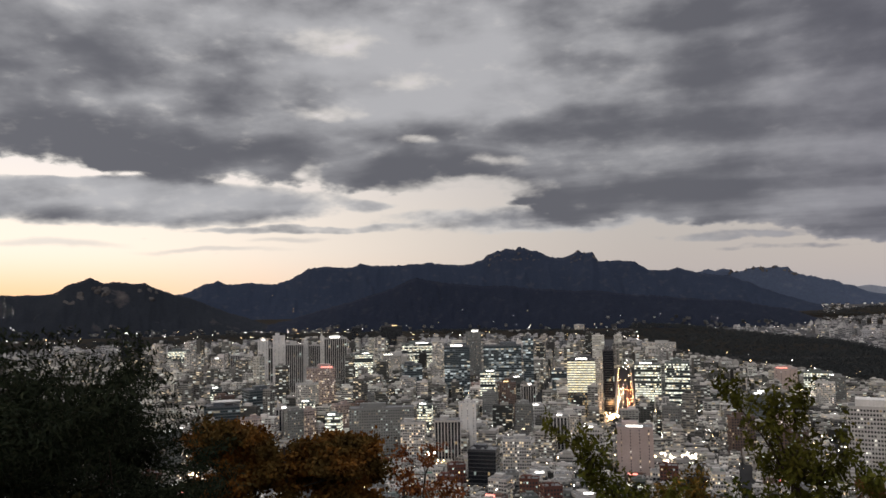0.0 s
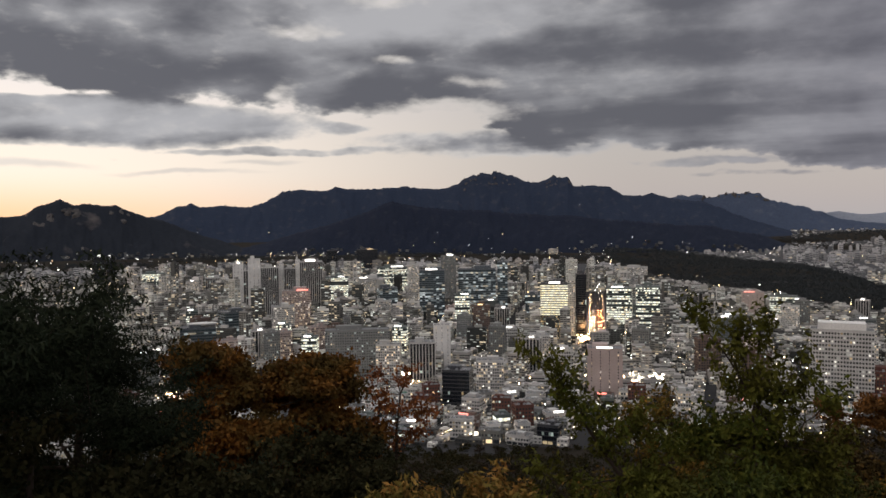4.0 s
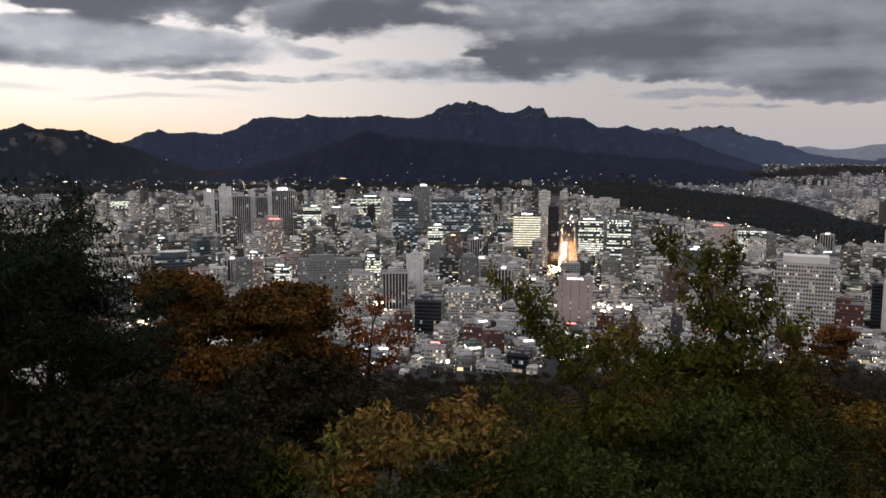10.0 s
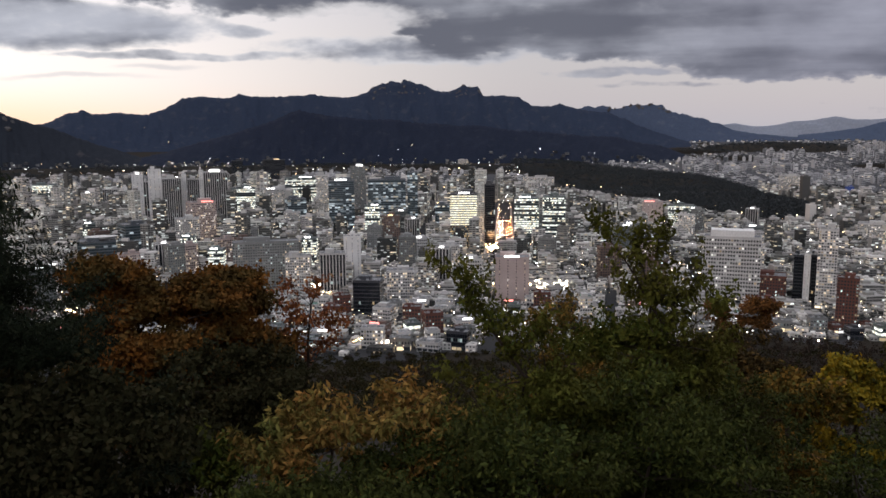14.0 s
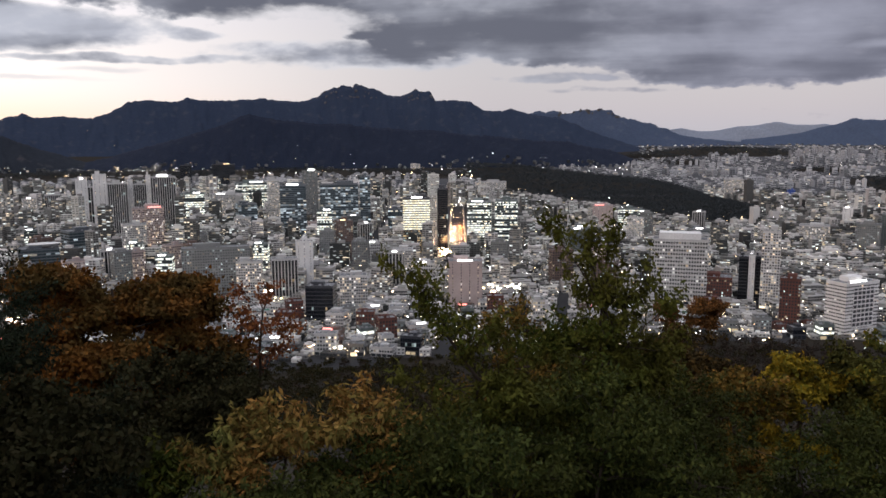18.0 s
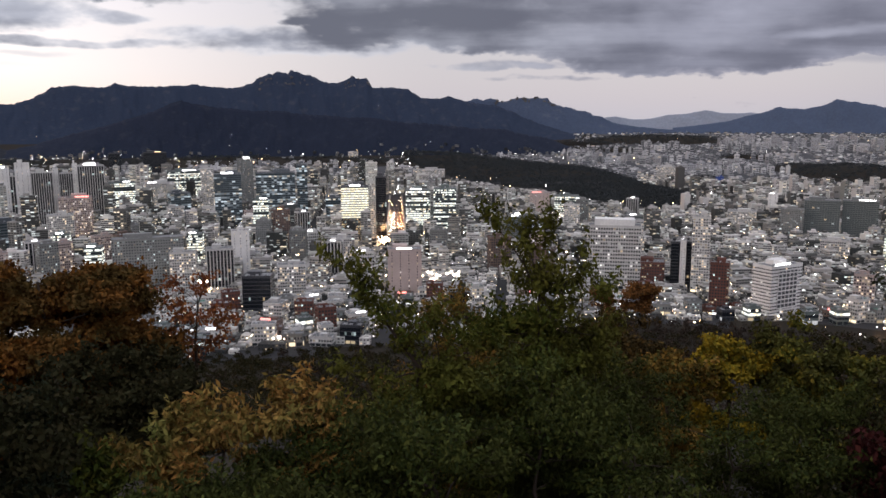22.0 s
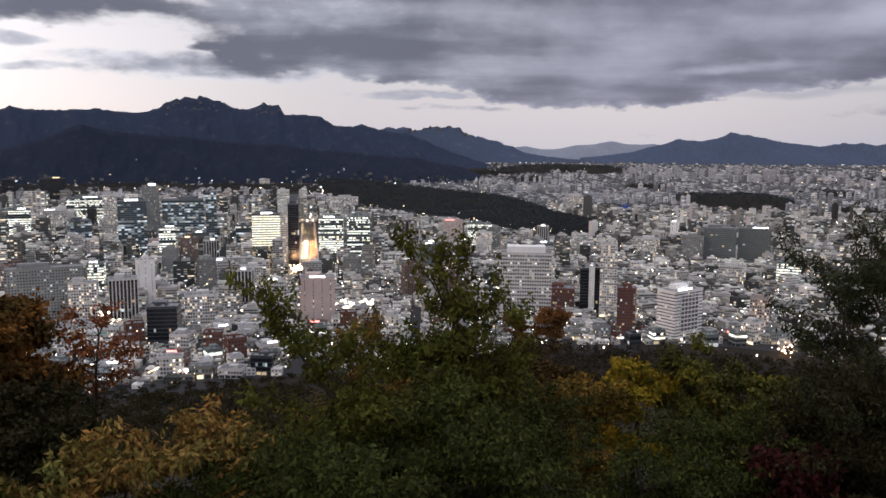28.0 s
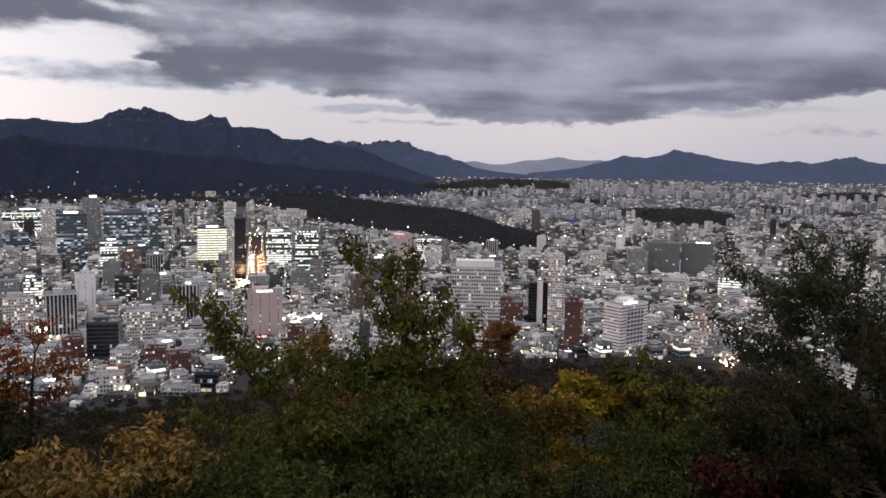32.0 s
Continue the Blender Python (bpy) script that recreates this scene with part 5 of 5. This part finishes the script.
YELLOW_LEAF = leaf_mat("yellow_brown_leaves", (0.09, 0.066, 0.016), (0.20, 0.110, 0.027), (0.33, 0.160, 0.044), patch=(0.075, 0.080, 0.020))
GOLD_LEAF = leaf_mat("golden_leaves", (0.09, 0.080, 0.010), (0.18, 0.13, 0.012), (0.27, 0.17, 0.012))
OLIVE_LEAF = leaf_mat("olive_yellow_leaves", (0.040, 0.050, 0.009), (0.085, 0.080, 0.011), (0.17, 0.12, 0.012), patch=(0.045, 0.045, 0.012))
RED_LEAF = leaf_mat("dark_red_leaves", (0.020, 0.006, 0.006), (0.035, 0.009, 0.008), (0.05, 0.013, 0.010))
# western needles hold deep shade in their colour; the eastern copy is lighter
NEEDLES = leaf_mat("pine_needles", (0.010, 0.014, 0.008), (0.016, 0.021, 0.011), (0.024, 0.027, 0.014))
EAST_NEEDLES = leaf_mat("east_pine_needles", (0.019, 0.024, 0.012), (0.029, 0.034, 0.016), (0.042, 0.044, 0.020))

G = "trees on the hillside"
# west side: deep shade, darkened into the leaf colours
tree("pine_tree", "spreading pine with deep shade put into its needle colour", -34, 10.5, -2.9, (3.0, 2.4), (150, 0.30, 0.095, 0.26), NEEDLES, 3, G, low=0.05, tips=440, trunk=0.17, spray=0.6, squash=0.12, boughs=60, flat=0.25)
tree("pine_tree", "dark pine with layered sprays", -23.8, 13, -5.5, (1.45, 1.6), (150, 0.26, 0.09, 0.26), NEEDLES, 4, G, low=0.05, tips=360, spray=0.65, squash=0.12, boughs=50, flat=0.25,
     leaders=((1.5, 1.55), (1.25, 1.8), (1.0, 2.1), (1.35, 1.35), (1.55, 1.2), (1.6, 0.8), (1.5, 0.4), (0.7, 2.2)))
tree("broadleaf_tree", "green tree with the pines' shade put into its leaf colour", -27, 9.5, -13, (2.0, 1.3), (90, 0.24, 0.085, 0.6), DEEP_SHADE_LEAF, 41, G, low=0.0, tips=190)
tree("broadleaf_tree", "dark green tree low on the slope", -17.5, 12, -17, (1.4, 1.0), (80, 0.24, 0.09, 0.6), DEEP_SHADE_LEAF, 42, G, low=0.0, tips=160)
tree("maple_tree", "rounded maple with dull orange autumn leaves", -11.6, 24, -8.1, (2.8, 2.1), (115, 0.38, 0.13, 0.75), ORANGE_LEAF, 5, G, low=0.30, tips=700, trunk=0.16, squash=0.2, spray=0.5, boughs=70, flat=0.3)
tree("broadleaf_tree", "dark green tree below the orange maple", -11, 20, -14.5, (2.5, 1.6), (70, 0.28, 0.12, 0.7), DEEP_SHADE_LEAF, 6, G, low=0.0, tips=150)
tree("broadleaf_tree", "dark brown-green tree with bare limbs", -5, 18, -16.5, (1.1, 1.0), (50, 0.24, 0.11, 0.7), DEEP_SHADE_LEAF, 43, G, low=0.1, tips=90)
tree("small_maple", "thin small tree with reddish leaves and bare limbs", -2.6, 25, -10.7, (1.15, 1.0), (14, 0.2, 0.12, 0.7), RUST_LEAF, 7, G, low=0.62, tips=52, trunk=0.12, lean=0.5, squash=0.35)
# middle: the big green tree and the autumn shrubs
tree("broadleaf_tree", "large green tree with tall shoots and a few turning leaves", 24.1, 11, -9.6, (0.95, 1.0), (42, 0.13, 0.082, 0.45), GREEN_LEAF, 8, G, low=0.02, tips=520, spray=0.34, squash=0.5, trunk=0.07, boughs=30,
     shoots=((0.15, -4.5, 0.03, -1.24, 0.035), (0.1, -2.6, -0.82, -1.15, 0.018), (0.05, -2.5, -0.41, -1.35, 0.013), (0.2, -2.5, 0.55, -1.70, 0.013), (0.3, -2.9, 0.84, -2.20, 0.013)))
tree("broadleaf_tree", "green tree with a long leaning stem", 13.6, 10, -14.9, (1.0, 0.9), (42, 0.13, 0.080, 0.45), GREEN_LEAF, 9, G, low=0.02, tips=300, spray=0.34, squash=0.5, lean=0.2, trunk=0.05, boughs=22,
     shoots=((0.73, -3.95, -0.98, -1.53, 0.032), (0.3, -3.3, -0.35, -2.2, 0.014), (0.5, -3.4, 0.25, -2.35, 0.012), (-0.3, -3.7, -0.85, -3.0, 0.012)))
tree("broadleaf_tree", "olive-green tree turning yellow", 18.3, 13.5, -12.4, (1.05, 1.0), (34, 0.14, 0.09, 0.5), TURNING_LEAF, 10, G, low=0.1, tips=230, boughs=26, trunk=0.08)
tree("shrub", "shrub with drooping yellow-brown autumn leaves", -0.6, 9, -19.4, (0.75, 0.6), (44, 0.13, 0.11, 0.36), YELLOW_LEAF, 11, G, low=0.0, tips=120, trunk=0.05, spray=0.28, squash=0.3,
     leaders=((-0.55, 0.9), (-0.2, 1.05), (0.3, 1.0)))
tree("shrub", "wide shrub with drooping yellow-brown leaves", 5.8, 9.3, -19.5, (0.85, 0.6), (44, 0.13, 0.11, 0.36), YELLOW_LEAF, 51, G, low=0.0, tips=130, trunk=0.05, spray=0.28, squash=0.3,
     leaders=((-0.4, 0.9), (0.1, 0.95), (0.55, 1.05)))
tree("shrub", "small bright green sapling in the undergrowth", -8.6, 10.5, -20.0, (0.32, 0.3), (26, 0.1, 0.12, 0.4), GREEN_LEAF, 12, G, low=0.1, tips=50, trunk=0.03)
# east side
tree("golden_tree", "round tree with golden autumn leaves", 37.6, 22, -14.3, (0.78, 0.8), (80, 0.2, 0.12, 0.7), GOLD_LEAF, 13, G, low=0.35, tips=80)
tree("golden_tree", "broad tree with olive-yellow autumn leaves", 43.8, 22, -12.8, (1.6, 1.5), (80, 0.24, 0.12, 0.7), OLIVE_LEAF, 14, G, low=0.15, tips=170, squash=0.45)
tree("small_maple", "small tree with orange-yellow leaves", 33.6, 20, -16.5, (0.85, 0.8), (60, 0.2, 0.12, 0.6), TURNING_LEAF, 15, G, low=0.1, tips=70)
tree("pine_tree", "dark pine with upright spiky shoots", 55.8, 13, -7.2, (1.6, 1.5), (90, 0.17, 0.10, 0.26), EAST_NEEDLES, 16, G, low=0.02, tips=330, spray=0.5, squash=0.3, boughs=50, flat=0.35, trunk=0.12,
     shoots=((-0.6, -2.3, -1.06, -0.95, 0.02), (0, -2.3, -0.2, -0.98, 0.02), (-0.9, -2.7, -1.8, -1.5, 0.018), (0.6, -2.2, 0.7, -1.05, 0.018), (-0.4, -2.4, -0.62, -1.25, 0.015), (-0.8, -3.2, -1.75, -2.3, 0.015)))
tree("shrub", "dark red shrub among green undergrowth", 49.6, 11, -18.3, (0.6, 0.6), (60, 0.15, 0.10, 0.6), RED_LEAF, 17, G, low=0.0, tips=80, trunk=0.04)
tree("maple_tree", "orange-red maple lower on the slope", 30.2, 52, -11.6, (2.1, 1.4), (44, 0.35, 0.16, 0.8), BROWN_LEAF, 18, G, low=0.86, tips=60, squash=0.4)
tree("broadleaf_tree", "dark brownish tree on the slope", 28.0, 30, -13.6, (2.6, 2.0), (60, 0.35, 0.15, 0.7), UMBER_LEAF, 61, G, low=0.25, tips=150)
tree("broadleaf_tree", "dark brownish tree low on the slope", 32.0, 27, -15.2, (2.0, 1.6), (60, 0.3, 0.15, 0.7), UMBER_LEAF, 62, G, low=0.2, tips=120)
tree("broadleaf_tree", "dark green tree beside the spiky pine", 59.5, 11.5, -10.5, (1.5, 1.2), (70, 0.24, 0.085, 0.5), DEEP_SHADE_LEAF, 63, G, low=0.0, tips=220, boughs=40)
tree("shrub", "dark undergrowth shrub under the pine", 52.6, 11.5, -15.5, (1.1, 0.8), (46, 0.18, 0.08, 0.42), DEEP_SHADE_LEAF, 64, G, low=0.0, tips=170, boughs=26, trunk=0.04)
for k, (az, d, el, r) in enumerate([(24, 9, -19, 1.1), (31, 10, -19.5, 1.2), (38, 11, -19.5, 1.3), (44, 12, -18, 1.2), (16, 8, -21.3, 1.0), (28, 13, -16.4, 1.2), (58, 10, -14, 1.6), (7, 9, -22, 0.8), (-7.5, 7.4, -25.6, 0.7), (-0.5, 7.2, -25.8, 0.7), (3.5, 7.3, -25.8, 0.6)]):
    tree("shrub", "dark green undergrowth shrub", az, d, el, (r, r * 0.8), (42, 0.16, 0.078, 0.40), (SHADE_LEAF, DEEP_SHADE_LEAF)[k in (6,)], 30 + k, G, low=0.0, tips=160, trunk=0.04, squash=0.35)

# ---------------------------------------------------------------- woods on the slope and groves in the city
def canopy(name, label, places, mat, seed, lumps=14):
    """Crowns of a wood: each a loose cluster of leafy lumps on a stem."""
    rn = np.random.RandomState(seed)
    V, F, n = [], [], 0
    for x, y, z, r, h in places:
        away = math.hypot(x, y)
        close = away < 110
        c = rn.normal(0, 1, (lumps * (3 if close else 1), 3))
        c /= np.linalg.norm(c, axis=1)[:, None]
        c *= rn.uniform(0.45, 1.0, (len(c), 1)) * np.array([r, r, h * 0.36])
        c += np.array([x, y, z + h * 0.62])
        v, f = leaf_cloud(c, 10 if close else 5, r * 0.2, min(r * 0.36, max(0.24, away * 0.0034)), rn, slim=0.8)
        V.append(v)
        F.append(f + n)
        n += len(v)
    ob = np_mesh(name, np.concatenate(V), np.concatenate(F), mat)
    return tagged(ob, label, "woods", kind="stuff")


WOOD_LEAF = leaf_mat("wood_leaves", (0.012, 0.013, 0.005), (0.020, 0.018, 0.007), (0.034, 0.023, 0.009))
BARE_WOOD = leaf_mat("bare_brown_wood", (0.019, 0.015, 0.011), (0.028, 0.021, 0.016), (0.042, 0.027, 0.019))
# bluish grey leaves: the haze over the far groves is in the colour
HAZED_GROVE_LEAF = leaf_mat("hazed_grove_leaves", (0.033, 0.037, 0.039), (0.037, 0.041, 0.043), (0.042, 0.046, 0.047))
rw = random.Random(21)
near, brown = [], []
for lot, a0, a1, d0, d1 in ((420, -38, 64, 34, 300), (500, -38, 64, 300, 680), (1100, -8, 26, 260, 690), (1400, 25, 55, 520, 800)):
    for i in range(lot):
        az, d = rw.uniform(a0, a1), math.sqrt(rw.uniform(d0 ** 2, d1 ** 2))
        x, y = spot(az, d)
        e = math.sqrt(0.6 * x * x + y * y)
        z = rise(x, y)
        if e > hill_foot(az) + 4 or (az > 27 and z + 12 > 200 - 0.238 * d):
            continue
        r = rw.uniform(2.6, 4.8)
        h = rw.uniform(8, 13) if az > 27 else min(rw.uniform(7, 12), max(3.5, 200 - 0.30 * d - z))
        (brown if (24 < az < 40 and d > 250 and rw.random() < 0.7) or rw.random() < 0.15 else near).append((x, y, z, r, h))
canopy("hillside_wood", "dark mixed wood covering the slope", near, WOOD_LEAF, 1)
canopy("hillside_wood", "brown half-bare wood at the foot of the slope", brown, BARE_WOOD, 2)
for k, (az, d, a, b, h) in enumerate(GROVES):
    gx, gy = spot(az, d)
    places = []
    mound, rows = [], []
    c, s = math.cos(radians(az)), math.sin(radians(az))
    for m in range(7):
        for j in range(24):
            t, q = 2 * math.pi * j / 24, 1.04 * m / 6
            u, v = a * q * math.cos(t), b * q * math.sin(t)
            x, y = gx + u * c + v * s, gy - u * s + v * c
            mound.append((x, y, rise(x, y) + h * 0.5 * (1 - q * q)))
            if m:
                p = m * 24
                rows.append((p - 24 + j, p - 24 + (j + 1) % 24, p + (j + 1) % 24, p + j))
    tagged(mesh_object("grove_mound", mound, rows, HILL_GROUND, smooth=True), "dark leafy mound under a city grove", "ground", kind="structure")
    for i in range(int(a * b / 120)):
        q = math.sqrt(rw.random())
        t = rw.uniform(0, 2 * math.pi)
        u, v = a * q * math.cos(t), b * q * math.sin(t)
        c, s = math.cos(radians(az)), math.sin(radians(az))
        x, y = gx + u * c + v * s, gy - u * s + v * c
        places.append((x, y, rise(x, y) + h * 0.5 * (1 - q * q) - 1, rw.uniform(6, 9), rw.uniform(8, 12)))
    canopy("city_grove", "dark wooded palace park among the city blocks", places, HAZED_GROVE_LEAF, 50 + k, 7)

v, f = [], []
for k in range(43):
    az = 13 + 21 * k / 42
    n, q = park_edges(az)
    for j in range(9):
        x, y = spot(az, n + (q - n) * j / 8)
        v.append((x, y, rise(x, y) + 0.4))
        if k and j:
            a = k * 9 + j
            f.append((a - 10, a - 9, a, a - 1))
tagged(mesh_object("park_ground", v, f, HILL_GROUND), "dark leafy ground of the palace park", "ground", kind="structure")
places = []
for i in range(3600):
    az = rw.uniform(13, 34)
    n, q = park_edges(az)
    u = rw.random()
    d = n + (q - n) * u
    x, y = spot(az, d)
    swell = 26 * math.sin(math.pi * u) * (0.6 + 0.6 * noise.noise((x * 0.004, y * 0.004, 3)))
    places.append((x, y, rise(x, y) + max(0, swell) - 2, rw.uniform(7, 11), rw.uniform(9, 15)))
canopy("palace_park_wood", "dark wooded palace park between city quarters", places, HAZED_GROVE_LEAF, 77, 7)

# ---------------------------------------------------------------- the lit avenue with its traffic
ra = random.Random(5)
AZ0, D0, D1 = AVENUE
ux, uy = math.sin(radians(AZ0)), math.cos(radians(AZ0))
nx, ny = uy, -ux


def on_road(along, across, up=0.0):
    return (ux * along + nx * across, uy * along + ny * across, up)


v, f = [], []
for k in range(25):
    d = D0 + (D1 - D0) * k / 24
    v += [on_road(d, -15, 0.05), on_road(d, 15, 0.05)]
    if k:
        f.append((2 * k - 2, 2 * k - 1, 2 * k + 1, 2 * k))
road = tagged(mesh_object("road", v, f, ASPHALT), "straight asphalt avenue between office towers", "road", kind="structure")
for s in (-1, 1):
    g = []
    for a, b in ((15, 0.05), (15, 0.2), (19, 0.2), (19, 0.0)):
        g += [on_road(D0, s * a, b), on_road(D1, s * a, b)]
    pv = mesh_object("pavement", g, [(0, 1, 3, 2), (2, 3, 5, 4), (4, 5, 7, 6)], WALL["grey"])
    tagged(pv, "paved footway with a raised kerb", "pavement", kind="structure")
LANE = material("lane_paint", (0.7, 0.7, 0.66), 0.6)
line = data_of("lane_line", box_geo(0.35, 9, 0.06, 0.075), LANE)
for k in range(28):
    for a in (-5, 0, 5):
        o = part("lane_line", line, road, on_road(D0 + 12 + k * 22, a))
        o.rotation_euler = (0, 0, radians(-AZ0))

CAR_PAINT = material("car_paint", (0.30, 0.30, 0.31), 0.3, 0.3, vary=0.6, grain=2.0)
TYRE = material("tyre_rubber", (0.02, 0.02, 0.02), 0.8)
CAR_GLASS = material("car_glass", (0.02, 0.022, 0.025), 0.1)
HEAD = glow_mat("headlight", (1.0, 0.80, 0.50), 130.0, vary=False)
TAIL = glow_mat("tail_light", (1.0, 0.20, 0.06), 120.0, vary=False)


def make_car():
    bm = bmesh.new()
    bmesh.ops.create_cube(bm, size=1, matrix=Matrix.Translation((0, 0, 0.62)) @ Matrix.Diagonal((1.8, 4.5, 0.62, 1)))
    bmesh.ops.bevel(bm, geom=bm.edges[:], offset=0.12, segments=2, affect="EDGES")
    me = bpy.data.meshes.new("body")
    bm.to_mesh(me)
    bm.free()
    me.materials.append(CAR_PAINT)
    car = tagged(new("car", me), "car driving with its lights on along the avenue", "car", "traffic on the avenue")
    cab = [(-0.8, -1.5, 0.93), (0.8, -1.5, 0.93), (0.8, 1.2, 0.93), (-0.8, 1.2, 0.93), (-0.65, -0.9, 1.45), (0.65, -0.9, 1.45), (0.65, 0.6, 1.45), (-0.65, 0.6, 1.45)]
    part("cabin", data_of("cabin", (cab, box_geo(1, 1, 0, 1)[1]), CAR_GLASS), car)
    bm = bmesh.new()
    bmesh.ops.create_cone(bm, cap_ends=True, segments=10, radius1=0.33, radius2=0.33, depth=0.22, matrix=Matrix.Rotation(math.pi / 2, 4, "Y"))
    wm = bpy.data.meshes.new("wheel")
    bm.to_mesh(wm)
    bm.free()
    wm.materials.append(TYRE)
    for a in (-0.85, 0.85):
        for b in (-1.4, 1.4):
            part("wheel", wm, car, (a, b, 0.33))
    head, tail = data_of("headlight", box_geo(0.45, 0.1, 0, 0.3), HEAD), data_of("tail_light", box_geo(0.45, 0.1, 0, 0.25), TAIL)
    for a in (-0.62, 0.62):
        part("headlight", head, car, (a, -2.26, 0.6))
        part("tail_light", tail, car, (a, 2.26, 0.65))
    return car


car = make_car()
first = True
for k in range(90):
    lane = (-12.5, -8.5, -4, 4, 8.5, 12.5)[k % 6]
    along = D0 + 15 + (k // 6) * 34 + ra.uniform(-14, 14)
    x, y, _ = on_road(along, lane)
    m = pose(x, y, 0.06, 0, 0, -AZ0 + (0 if lane < 0 else 180))
    if first:
        car.matrix_world = m
        first = False
    else:
        copy_thing(car, m)

POLE = material("lamp_pole_steel", (0.25, 0.25, 0.26), 0.5, 0.6)


def make_lamp():
    lamp = tagged(new("street_lamp", data_of("pole", join_geo(box_geo(0.3, 0.3, 0, 0.6), box_geo(0.16, 0.16, 0.6, 10)), POLE)),
                  "tall steel street lamp with an amber light", "street lamp", "lamps along the avenue")
    arm = part("arm", data_of("arm", box_geo(2.4, 0.12, 9.9, 10.05, 1.1), POLE), lamp)
    part("lamp_head", data_of("lamp_head", box_geo(1.4, 0.6, 9.7, 9.9, 2.0), ROAD_LAMP), arm, label="glowing amber lamp head")
    return lamp


lamp = make_lamp()
first = True
for k in range(18):
    for s in (-1, 1):
        x, y, _ = on_road(D0 + 10 + k * 50 + (25 if s > 0 else 0), s * 15.8)
        m = pose(x, y, 0.2, 0, 0, -AZ0 + (0 if s < 0 else 180))
        if first:
            lamp.matrix_world = m
            first = False
        else:
            copy_thing(lamp, m)
